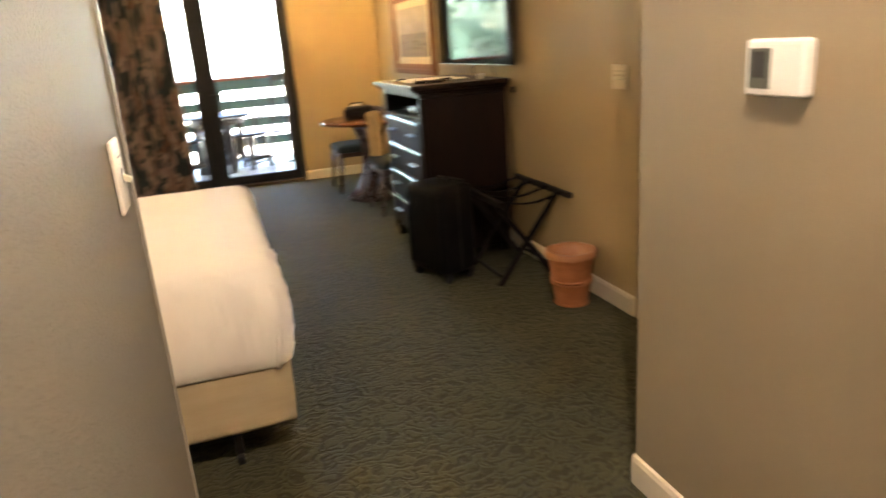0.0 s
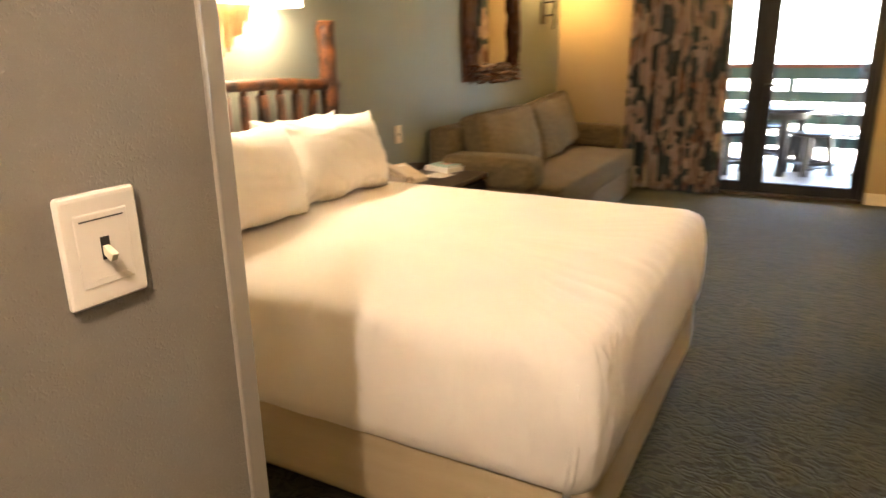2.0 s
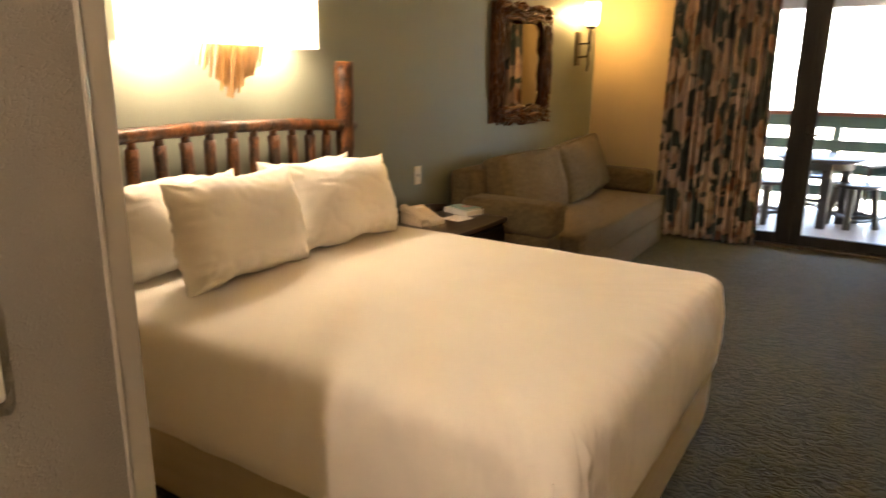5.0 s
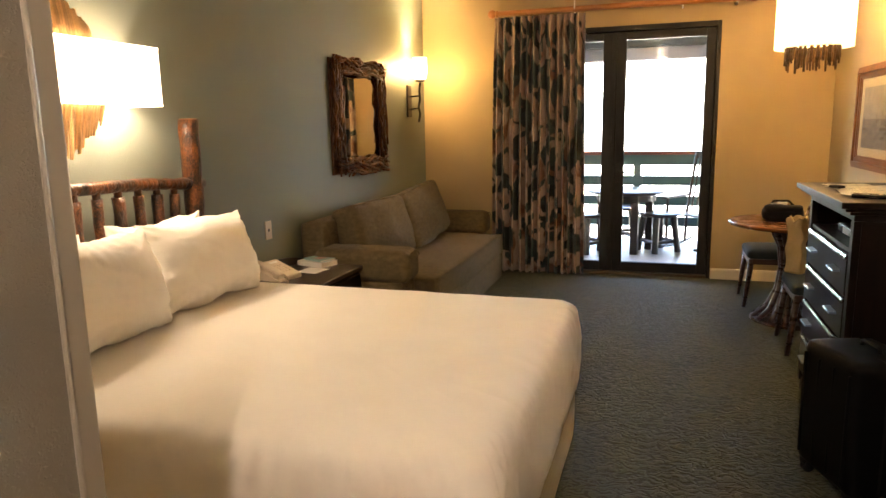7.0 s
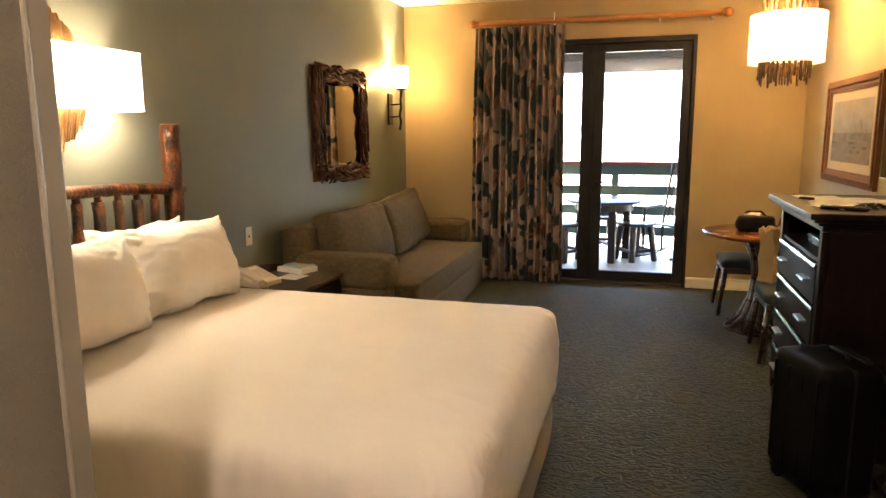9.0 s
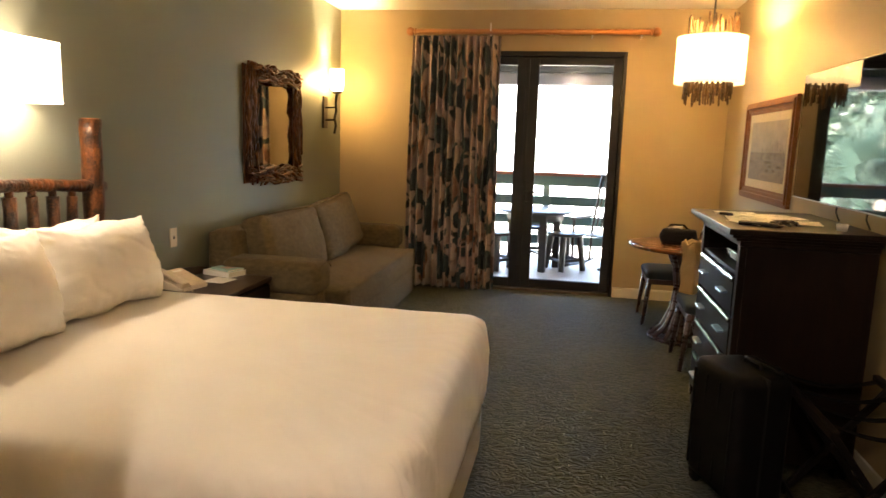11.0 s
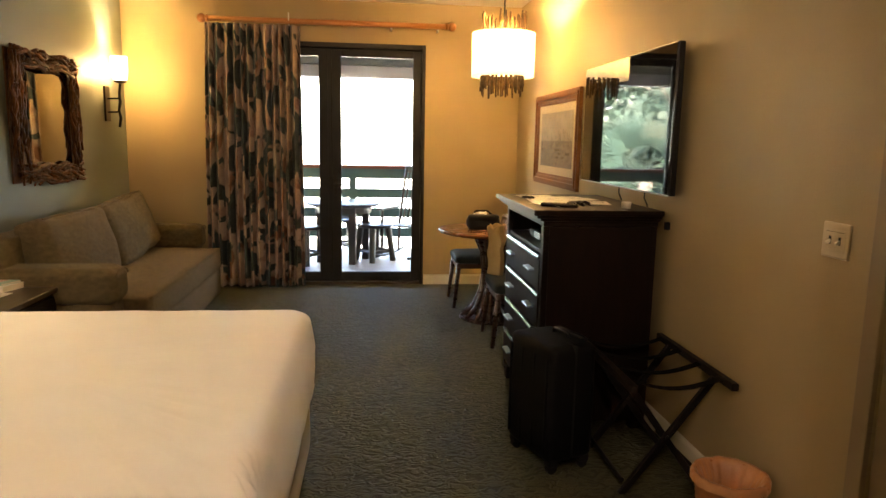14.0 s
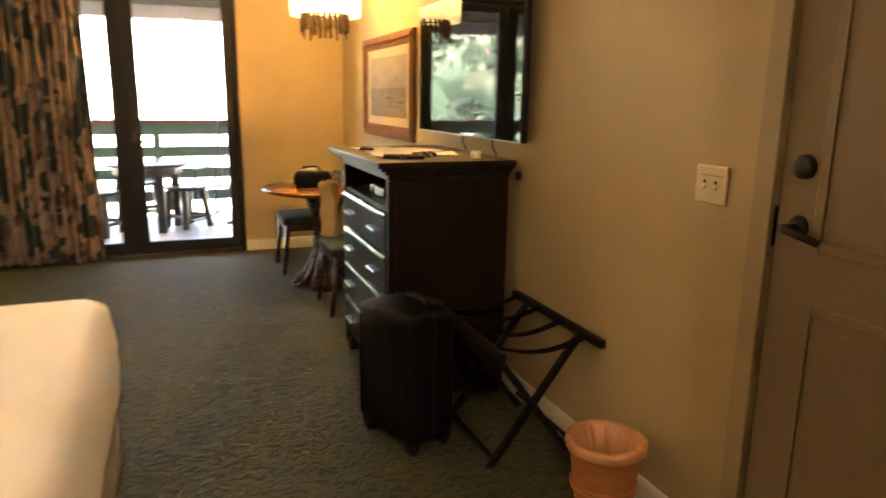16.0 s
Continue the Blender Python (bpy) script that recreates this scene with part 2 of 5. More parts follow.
M_NIGHT = mat("dark_walnut_top", (0.030, 0.016, 0.010), (0.050, 0.026, 0.015), 6, 0.32, 0.12, 120, stretch=(6, 1, 1), coat=0.3)
M_CHERRY = mat("cherry_wood", (0.12, 0.042, 0.015), (0.18, 0.066, 0.022), 5, 0.26, 0.12, 120, stretch=(1, 7, 1), coat=0.4)
M_CHERRYDARK = mat("dark_cherry_wood", (0.028, 0.011, 0.006), (0.055, 0.021, 0.010), 5, 0.28, 0.12, 120, stretch=(1, 1, 6), coat=0.2)
M_RODWOOD = mat("orange_stained_wood", (0.42, 0.17, 0.05), (0.50, 0.22, 0.07), 5, 0.38, 0.12, 120, stretch=(0.5, 8, 8))
M_STEEL = mat("brushed_steel", (0.55, 0.55, 0.55), (0.62, 0.62, 0.62), 40, 0.32, 0.05, 200, metal=1.0)
M_PULL = mat("dark_satin_pull", (0.26, 0.29, 0.36), (0.30, 0.33, 0.40), 40, 0.34, 0.05, 200, metal=1.0)
M_TEALSEAT = mat("teal_seat_fabric", (0.011, 0.018, 0.016), (0.017, 0.027, 0.023), 20, 0.8, 0.3, 300)
M_CASE = mat("black_ribbed_luggage_shell", (0.003, 0.003, 0.0035), (0.006, 0.006, 0.0065), 14, 0.55, 0.35, 160, spec=0.1)
M_RUBBER = mat("black_rubber", (0.006, 0.006, 0.006), (0.010, 0.010, 0.010), 20, 0.6, 0.1, 200, spec=0.25)
M_RACK = mat("black_stained_wood", (0.005, 0.0035, 0.003), (0.009, 0.006, 0.005), 9, 0.5, 0.15, 120, spec=0.25)
M_STRAP = mat("black_webbing", (0.004, 0.0035, 0.003), (0.007, 0.006, 0.005), 60, 0.9, 0.4, 400, spec=0.1)
M_BASKET = mat("terracotta_wicker", (0.30, 0.105, 0.034), (0.40, 0.150, 0.055), 16, 0.6, 0.6, 150, stretch=(1, 1, 3))
M_LINER = mat("thin_plastic_liner", (0.42, 0.18, 0.075), (0.50, 0.24, 0.11), 10, 0.30, 0.6, 26, dist=0.008)
M_PLATE = mat("white_switch_plastic", (0.74, 0.70, 0.62), (0.70, 0.66, 0.58), 4, 0.35)
M_IVORY = mat("ivory_outlet_plastic", (0.56, 0.43, 0.27), (0.52, 0.40, 0.25), 4, 0.35)
M_TOGGLE = mat("ivory_toggle_plastic", (0.74, 0.70, 0.52), None, 4, 0.35)
M_ALMOND = mat("almond_switch_plastic", (0.62, 0.51, 0.34), (0.58, 0.47, 0.31), 4, 0.3)
M_DARK = mat("dark_recess", (0.02, 0.018, 0.015), None, 9, 0.6)
M_WHITE = mat("white_plastic", (0.80, 0.79, 0.76), (0.76, 0.75, 0.72), 4, 0.4)
M_LCD = mat("grey_liquid_crystal", (0.10, 0.11, 0.095), (0.12, 0.13, 0.11), 9, 0.15)
M_PHONE = mat("ivory_telephone_plastic", (0.62, 0.53, 0.40), (0.58, 0.49, 0.37), 9, 0.42)
M_PAPER = mat("white_paper", (0.80, 0.78, 0.73), (0.76, 0.74, 0.69), 12, 0.75)
M_PAGES = mat("book_pages", (0.76, 0.72, 0.62), (0.64, 0.60, 0.50), 2, 0.8, stretch=(1, 1, 160))
M_TEAL = mat("pale_teal_cover", (0.30, 0.48, 0.44), (0.34, 0.52, 0.47), 9, 0.45)
M_PINK = mat("pale_pink_print", (0.62, 0.38, 0.30), None, 20, 0.5)
M_SCREEN = mat("black_screen_glass", (0.003, 0.003, 0.004), None, 4, 0.03)
M_SCREEN.node_tree.nodes["Principled BSDF"].inputs["IOR"].default_value = 2.1
M_BEZEL = mat("black_bezel_plastic", (0.008, 0.008, 0.009), None, 9, 0.25)
M_SILVERED = mat("silvered_mirror", (0.80, 0.79, 0.76), None, 3, 0.03, metal=1.0)
M_GOLDFRAME = mat("carved_wood_frame", (0.12, 0.046, 0.012), (0.21, 0.085, 0.024), 12, 0.45, 0.4, 80, spec=0.18)
M_MAT = mat("cream_picture_mat", (0.50, 0.41, 0.25), (0.54, 0.45, 0.29), 6, 0.8, 0.1, 200)
M_PRINT = mat("faded_harbour_print", (0.13, 0.115, 0.095), (0.24, 0.21, 0.17), 5, 0.7, stretch=(1, 2, 5))
M_PRINTSKY = mat("faded_sky_print", (0.24, 0.215, 0.175), (0.36, 0.31, 0.235), 4, 0.7, stretch=(1, 2, 3))
M_PRINTDARK = mat("dark_print_ink", (0.08, 0.062, 0.045), (0.12, 0.095, 0.065), 12, 0.7)
M_BAG = mat("black_nylon", (0.005, 0.005, 0.0055), (0.009, 0.009, 0.0095), 30, 0.7, 0.5, 220, spec=0.3)
M_TOTE = mat("beige_canvas", (0.46, 0.33, 0.15), (0.54, 0.40, 0.20), 9, 0.85, 0.5, 40, dist=0.006)
M_CURTAIN = curtain_material()
M_SHADE = lit_shade("lit_linen_shade", (1.0, 0.79, 0.50), 0.21, 0.07)
M_PSHADE = lit_shade("lit_pendant_shade", (1.0, 0.74, 0.40), 0.045, 0.24)
M_SGLASS = lit_shade("lit_frosted_glass", (1.0, 0.78, 0.46), 0.10, 0.40)
M_DIFFUSER = glow("lit_opal_diffuser", (1.0, 0.82, 0.60), 0.6)
M_PANE = pane_material()
M_DECK = mat("grey_balcony_concrete", (0.33, 0.32, 0.33), (0.42, 0.41, 0.42), 2.5, 0.45, 0.25, 60)
M_RAIL = mat("teal_painted_board", (0.055, 0.125, 0.12), (0.075, 0.155, 0.145), 4, 0.5, 0.2, 90, stretch=(0.4, 6, 6), random=0.12)
M_RAILCAP = mat("red_stained_cap", (0.22, 0.06, 0.035), (0.28, 0.085, 0.05), 4, 0.55, 0.2, 90, stretch=(0.4, 6, 6))
M_PORCHWOOD = mat("dark_porch_furniture", (0.020, 0.014, 0.012), (0.034, 0.024, 0.019), 8, 0.30, 0.2, 100)
M_SOFFIT = mat("grey_painted_soffit", (0.30, 0.29, 0.31), (0.34, 0.33, 0.35), 3, 0.6, 0.1, 90)
M_BEAM = mat("dark_beam_paint", (0.10, 0.11, 0.10), (0.13, 0.14, 0.13), 3, 0.6, 0.2, 90)
M_BARK = mat("grey_bark", (0.14, 0.11, 0.085), (0.24, 0.20, 0.16), 5, 0.9, 0.9, 25, stretch=(1, 1, 0.3), dist=0.03)
M_LEAF = leaf_material("light_green_leaf", (0.08, 0.12, 0.08), (0.12, 0.16, 0.11))
M_LEAFDARK = leaf_material("dark_green_leaf", (0.045, 0.08, 0.05), (0.075, 0.115, 0.075))
M_PALM = leaf_material("palm_leaf", (0.045, 0.085, 0.06), (0.075, 0.125, 0.085))
M_GRASS = mat("pale_sandy_ground", (0.36, 0.35, 0.28), (0.44, 0.43, 0.36), 0.6, 0.9, 0.5, 30)
M_COPPER = mat("pale_cord", (0.5, 0.42, 0.3), None, 9, 0.5)


# ---- mesh helpers ----
def part(name, bm, material, parent=None, label="", smooth=False):
    """Links a bmesh as one mesh object under a thing or under a part."""
    me = bpy.data.meshes.new(name)
    bm.normal_update()
    bm.to_mesh(me)
    bm.free()
    if smooth:
        for p in me.polygons:
            p.use_smooth = True
    for m in material if isinstance(material, (list, tuple)) else [material]:
        me.materials.append(m)
    ob = new(name, me)
    if parent:
        ob.parent = parent
    if label:
        ob["label"] = label
    return ob


def thing(name, place=(0, 0, 0), turn=0.0, label="", category="", group="", kind=""):
    """An empty at a thing's base, for its parts."""
    ob = new(name)
    ob.empty_display_size = 0.05
    ob.matrix_basis = pose(*place, 0, 0, turn)
    return tagged(ob, label, category, group, kind)


def box(x0, y0, z0, x1, y1, z1, bevel=0.0, bm=None, segments=2):
    bm = bm or bmesh.new()
    b2 = bmesh.new()
    bmesh.ops.create_cube(b2, size=1)
    bmesh.ops.scale(b2, vec=(x1 - x0, y1 - y0, z1 - z0), verts=b2.verts)
    bmesh.ops.translate(b2, vec=((x0 + x1) / 2, (y0 + y1) / 2, (z0 + z1) / 2), verts=b2.verts)
    if bevel:
        bmesh.ops.bevel(b2, geom=b2.edges[:], offset=bevel, segments=segments, affect="EDGES", profile=0.6)
    return merge(bm, b2)


def merge(bm, other):
    me = bpy.data.meshes.new("tmp")
    other.to_mesh(me)
    other.free()
    bm.from_mesh(me)
    bpy.data.meshes.remove(me)
    return bm


def lathe(profile, steps=28, bm=None, centre=(0, 0, 0), arc=1.0):
    """A surface of revolution about z from (radius, height) pairs."""
    bm = bm or bmesh.new()
    rings = []
    count = steps if arc == 1.0 else steps + 1
    for r, z in profile:
        rings.append([bm.verts.new((centre[0] + r * math.cos(2 * math.pi * arc * i / steps), centre[1] + r * math.sin(2 * math.pi * arc * i / steps), centre[2] + z)) for i in range(count)])
    for a, b in zip(rings, rings[1:]):
        for i in range(steps):
            j = (i + 1) % count
            bm.faces.new((a[i], a[j], b[j], b[i]))
    bmesh.ops.remove_doubles(bm, verts=bm.verts, dist=1e-5)
    return bm


def tube(points, radii, sides=10, bm=None, caps=True, wobble=0.0):
    """A round bar along points; radii: one number or one for each point."""
    bm = bm or bmesh.new()
    pts = [Vector(p) for p in points]
    if not isinstance(radii, (list, tuple)):
        radii = [radii] * len(pts)
    rings, side = [], None
    for i, p in enumerate(pts):
        d = (pts[min(i + 1, len(pts) - 1)] - pts[max(i - 1, 0)]).normalized()
        if side is None:
            side = d.orthogonal().normalized()
        side = (side - d * side.dot(d)).normalized()
        up = d.cross(side)
        ring = []
        for k in range(sides):
            a = 2 * math.pi * k / sides
            r = radii[i] * (1 + wobble * noise.noise(p * 9 + Vector((math.cos(a), math.sin(a), i)) * 1.3))
            ring.append(bm.verts.new(p + (side * math.cos(a) + up * math.sin(a)) * r))
        rings.append(ring)
    for a, b in zip(rings, rings[1:]):
        for k in range(sides):
            j = (k + 1) % sides
            bm.faces.new((a[k], a[j], b[j], b[k]))
    if caps:
        bm.faces.new(rings[0][::-1]), bm.faces.new(rings[-1])
    return bm


def ball(place, r, bm=None, scale=(1, 1, 1), u=16, v=10):
    bm = bm or bmesh.new()
    b2 = bmesh.new()
    bmesh.ops.create_uvsphere(b2, u_segments=u, v_segments=v, radius=r)
    bmesh.ops.scale(b2, vec=scale, verts=b2.verts)
    bmesh.ops.translate(b2, vec=place, verts=b2.verts)
    return merge(bm, b2)


def soft(x0, y0, z0, x1, y1, z1, r, cuts=14, bulge=(0, 0, 0), lumps=0.0, freq=4.0, seed=0.0):
    """A padded block: rounded edges, swollen faces and uneven cloth."""
    bm = bmesh.new()
    bmesh.ops.create_cube(bm, size=2)
    bmesh.ops.subdivide_edges(bm, edges=bm.edges[:], cuts=cuts, use_grid_fill=True)
    half = Vector(((x1 - x0) / 2, (y1 - y0) / 2, (z1 - z0) / 2))
    mid = Vector(((x0 + x1) / 2, (y0 + y1) / 2, (z0 + z1) / 2))
    inner = Vector([max(h - r, 1e-4) for h in half])
    for vert in bm.verts:
        u = vert.co.copy()
        p = Vector([u[i] * half[i] for i in range(3)])
        q = Vector([max(-inner[i], min(inner[i], p[i])) for i in range(3)])
        d = p - q
        if d.length > 1e-6:
            p = q + d.normalized() * r
        for i in range(3):
            if bulge[i]:
                j, k = (i + 1) % 3, (i + 2) % 3
                p[i] += math.copysign(bulge[i], u[i]) * (abs(u[i]) ** 3) * (1 - u[j] ** 2) * (1 - u[k] ** 2)
        if lumps:
            w = (p + mid) * freq + Vector((seed, seed * 2, seed * 3))
            p += d.normalized() * lumps * noise.noise(w) if d.length > 1e-6 else Vector((0, 0, 0))
            p += Vector((0, 0, 1)) * lumps * 0.5 * noise.noise(w * 1.7)
        vert.co = p + mid
    return bm


def twist(bm, m):
    bmesh.ops.transform(bm, matrix=m, verts=bm.verts)
    return bm


def extrude_path(outline, y0, y1, bm=None):
    """A prism from an outline in x and z, running along y."""
    bm = bm or bmesh.new()
    a = [bm.verts.new((x, y0, z)) for x, z in outline]
    b = [bm.verts.new((x, y1, z)) for x, z in outline]
    n = len(outline)
    for i in range(n):
        j = (i + 1) % n
        bm.faces.new((a[i], b[i], b[j], a[j]))
    bm.faces.new(a), bm.faces.new(b[::-1])
    bmesh.ops.recalc_face_normals(bm, faces=bm.faces)
    return bm


def setting(name, bm, material, label, category):
    return tagged(part(name, bm, material), label, category, "", "structure")

# ---- the room's shell ----
GX, WX, FY, CZ = -1.85, 2.02, 6.84, 2.825   # sage wall, tan side wall, balcony wall, ceiling
PX, EX = -0.064, 1.242                      # the passage's two walls
PY, EY, BY = 0.458, 0.578, -2.6              # where they end, and the passage's closed end
T = 0.14

setting("floor", box(GX - T, -0.2, -0.12, WX + T, FY + 0.02, 0.0), M_CARPET, "dark green carpet embossed with short wavy lines", "carpet")
setting("floor_passage", box(GX - T, BY, -0.12, WX + T, -0.2, -0.006), M_DARKFLOOR, "dark brown wooden floor of the entry passage", "floor")
setting("ceiling", box(GX - T, BY - T, CZ, WX + T, FY + T, CZ + 0.2), M_CEIL, "cream textured plaster ceiling lit by lamps", "ceiling")
setting("wall_west", box(GX - T, PY - T, 0, GX, FY + T, CZ), M_GREEN, "sage green painted plaster wall behind the bed", "wall")
# balcony wall with its door opening
DX0, DX1, DZ = -0.85, 1.06, 2.43
bm = box(GX, FY, 0, DX0, FY + T, CZ)
box(DX1, FY, 0, WX, FY + T, CZ, bm=bm)
box(DX0, FY, DZ, DX1, FY + T, CZ, bm=bm)
setting("wall_north", bm, M_TAN, "tan painted plaster wall around the balcony door", "wall")
# side wall with the door to the next room
QY0, QY1, QZ = 0.725, 1.640, 2.10
bm = box(WX, EY - T, 0, WX + T, QY0, CZ)
box(WX, QY1, 0, WX + T, FY + T, CZ, bm=bm)
box(WX, QY0, QZ, WX + T, QY1, CZ, bm=bm)
setting("wall_east", bm, M_TAN, "tan painted plaster wall with the television", "wall")
setting("wall_bed_south", box(GX, PY - T, 0, PX - 0.02, PY, CZ), M_TAN, "tan painted plaster wall at the side of the bed", "wall")
bm = box(PX - T, BY, 0, PX, PY - T - 0.001, CZ)
box(PX - 0.0195, PY - T - 0.001, 0, PX, PY, CZ, bm=bm)
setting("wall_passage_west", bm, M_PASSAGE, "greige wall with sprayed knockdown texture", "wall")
bm = box(EX, BY, 0, EX + T, EY - T, CZ)
box(EX, EY - T, 0, WX, EY, CZ, bm=bm)
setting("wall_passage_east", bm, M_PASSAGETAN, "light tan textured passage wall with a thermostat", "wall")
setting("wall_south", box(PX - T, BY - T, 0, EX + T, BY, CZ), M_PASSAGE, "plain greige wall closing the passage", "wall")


def baseboard(x0, y0, x1, y1, side):
    """A baseboard with an eased top along a wall; side: the way into the room."""
    bm = bmesh.new()
    a, b = Vector((x0, y0, 0)), Vector((x1, y1, 0))
    s = Vector((*side, 0))
    prof = [(0.0, 0.0), (0.014, 0.0), (0.014, 0.085), (0.009, 0.10), (0.0, 0.105)]
    ra = [bm.verts.new(a + s * d + Vector((0, 0, z))) for d, z in prof]
    rb = [bm.verts.new(b + s * d + Vector((0, 0, z))) for d, z in prof]
    for i in range(len(prof)):
        j = (i + 1) % len(prof)
        bm.faces.new((ra[i], rb[i], rb[j], ra[j]))
    bm.faces.new(ra), bm.faces.new(rb[::-1])
    bmesh.ops.recalc_face_normals(bm, faces=bm.faces)
    return setting("baseboard", bm, M_TRIM, "cream painted wooden baseboard", "baseboard")


baseboard(GX + 0.002, PY + 0.02, GX + 0.002, FY - 0.02, (1, 0))
baseboard(GX + 0.02, FY - 0.002, DX0 - 0.01, FY - 0.002, (0, -1))
baseboard(DX1 + 0.005, FY - 0.002, WX - 0.016, FY - 0.002, (0, -1))
baseboard(WX - 0.002, QY1 + 0.085, WX - 0.002, FY - 0.02, (-1, 0))
baseboard(EX - 0.002, BY + 0.01, EX - 0.002, EY, (-1, 0))
baseboard(PX + 0.002, BY + 0.01, PX + 0.002, PY - 0.045, (1, 0))
baseboard(GX + 0.02, PY + 0.002, PX, PY + 0.002, (0, 1))

# corner guard of the passage wall: an angle with rounded lips
bm = box(PX - 0.012, PY - 0.030, 0.0, PX + 0.004, PY + 0.004, CZ, 0.003)
tube([(PX + 0.003, PY - 0.029, 0), (PX + 0.003, PY - 0.029, CZ)], 0.0035, 8, bm)
setting("trim", bm, M_GUARD, "smooth plastic guard on the wall's corner", "corner guard")

# ---- balcony door ----
door = thing("door_1", (0, FY, 0), 0, "black framed glass balcony door, closed, with two leaves", "glass door", "", "structure")
FR = 0.035
bm = box(DX0, 0.0, 0.0, DX0 + FR, 0.12, DZ, 0.004)
box(DX1 - FR, 0.0, 0.0, DX1, 0.12, DZ, 0.004, bm)
box(DX0 + FR, 0.0, DZ - 0.05, DX1 - FR, 0.12, DZ, 0.004, bm)
box(DX0 + FR - 0.002, 0.078, 0.02, DX0 + FR + 0.03, 0.118, DZ - 0.05, 0.002, bm)
box(DX1 - FR - 0.03, 0.078, 0.02, DX1 - FR + 0.002, 0.118, DZ - 0.05, 0.002, bm)
box(DX0 + FR + 0.03, 0.078, DZ - 0.085, DX1 - FR - 0.03, 0.118, DZ - 0.048, 0.002, bm)
box(DX0 + FR + 0.03, 0.078, 0.02, DX1 - FR - 0.03, 0.118, 0.06, 0.002, bm)
part("door_frame", bm, M_BLACKFRAME, door)
part("threshold", box(DX0 + FR, -0.01, 0.0, DX1 - FR, 0.13, 0.028, 0.006), mat("bronze_threshold", (0.10, 0.075, 0.05), None, 9, 0.4, metal=0.8), door, "bronze metal threshold")
MEET = 0.105
for x0, x1, s0, s1 in ((DX0 + FR + 0.004, MEET - 0.003, 0.10, 0.105), (MEET + 0.003, DX1 - FR - 0.004, 0.11, 0.085)):
    z0, z1 = 0.032, DZ - 0.056
    bm = box(x0, 0.03, z0, x0 + s0, 0.075, z1, 0.004)
    box(x1 - s1, 0.03, z0, x1, 0.075, z1, 0.004, bm)
    box(x0 + s0, 0.03, z0, x1 - s1, 0.075, z0 + 0.095, 0.004, bm)
    box(x0 + s0, 0.03, z1 - 0.075, x1 - s1, 0.075, z1, 0.004, bm)
    leaf = part("door_leaf", bm, M_BLACKFRAME, door)
    pane = part("pane", box(x0 + s0 - 0.008, 0.048, z0 + 0.088, x1 - s1 + 0.008, 0.054, z1 - 0.068), M_PANE, leaf, "clear glass pane")
    pane.visible_shadow = False
bm = box(MEET + 0.035, 0.018, 0.93, MEET + 0.075, 0.03, 1.13, 0.005)
tube([(MEET + 0.055, 0.02, 1.04), (MEET + 0.055, -0.03, 1.04), (MEET + 0.075, -0.036, 1.04), (MEET + 0.175, -0.036, 1.035)], 0.009, 8, bm)
part("door_handle", bm, M_BLACKMETAL, door, "black lever handle", True)
part("astragal", box(MEET - 0.02, 0.012, 0.04, MEET + 0.02, 0.03, DZ - 0.06, 0.003), M_BLACKFRAME, door)

# ---- door to the next room ----
door = thing("door_2", (WX, 0, 0), 0, "taupe painted panel door, closed, with black lever and deadbolt", "door", "", "structure")
bm = box(-0.016, QY1 - 0.004, 0, 0.004, QY1 + 0.064, QZ + 0.075, 0.005)
box(-0.016, QY0 - 0.075, 0, 0.004, QY0 + 0.004, QZ + 0.075, 0.005, bm)
box(-0.016, QY0 + 0.004, QZ - 0.004, 0.004, QY1 - 0.004, QZ + 0.075, 0.005, bm)
part("door_casing", bm, M_CASING, door)
# unseen panel behind the leaf, added to block outside light at its gaps
part("light_block_panel", box(0.053, QY0 - 0.03, 0.0, 0.075, QY1 + 0.03, QZ + 0.03), M_DOOR, door)
leaf = part("door_leaf", box(0.012, QY0 + 0.006, 0.008, 0.052, QY1 - 0.006, QZ - 0.006, 0.003), M_DOOR, door)
for z0, z1 in ((0.16, 0.93), (1.07, 1.98)):
    y0, y1 = QY0 + 0.11, QY1 - 0.125
    w = 0.028
    bm = bmesh.new()
    for a in (box(0.004, y0, z0, 0.0125, y0 + w, z1, 0.004), box(0.004, y1 - w, z0, 0.0125, y1, z1, 0.004), box(0.004, y0 + w, z0, 0.0125, y1 - w, z0 + w, 0.004), box(0.004, y0 + w, z1 - w, 0.0125, y1 - w, z1, 0.004)):
        merge(bm, a)
    box(0.0085, y0 + 0.055, z0 + 0.055, 0.0125, y1 - 0.055, z1 - 0.055, 0.003, bm)
    part("panel_moulding", bm, M_DOOR, leaf)
part("deadbolt", twist(lathe([(0, 0.022), (0.026, 0.022), (0.031, 0.016), (0.033, 0.0), (0, 0)], 24), pose(0.012, 1.562, 1.283, 0, -90, 0)), M_BLACKMETAL, leaf, "black round deadbolt", True)
bm = twist(lathe([(0, 0.016), (0.024, 0.016), (0.030, 0.008), (0.031, 0.0), (0, 0)], 24), pose(0.012, 1.562, 1.125, 0, -90, 0))
tube([(0.0, 1.562, 1.125), (-0.045, 1.562, 1.125), (-0.052, 1.547, 1.123), (-0.052, 1.447, 1.106)], [0.012, 0.012, 0.012, 0.009], 10, bm)
part("door_handle", bm, M_BLACKMETAL, leaf, "black lever handle", True)
part("strike_plate", box(0.002, QY1 - 0.006, 1.06, 0.012, QY1 + 0.002, 1.17), M_BLACKMETAL, door)


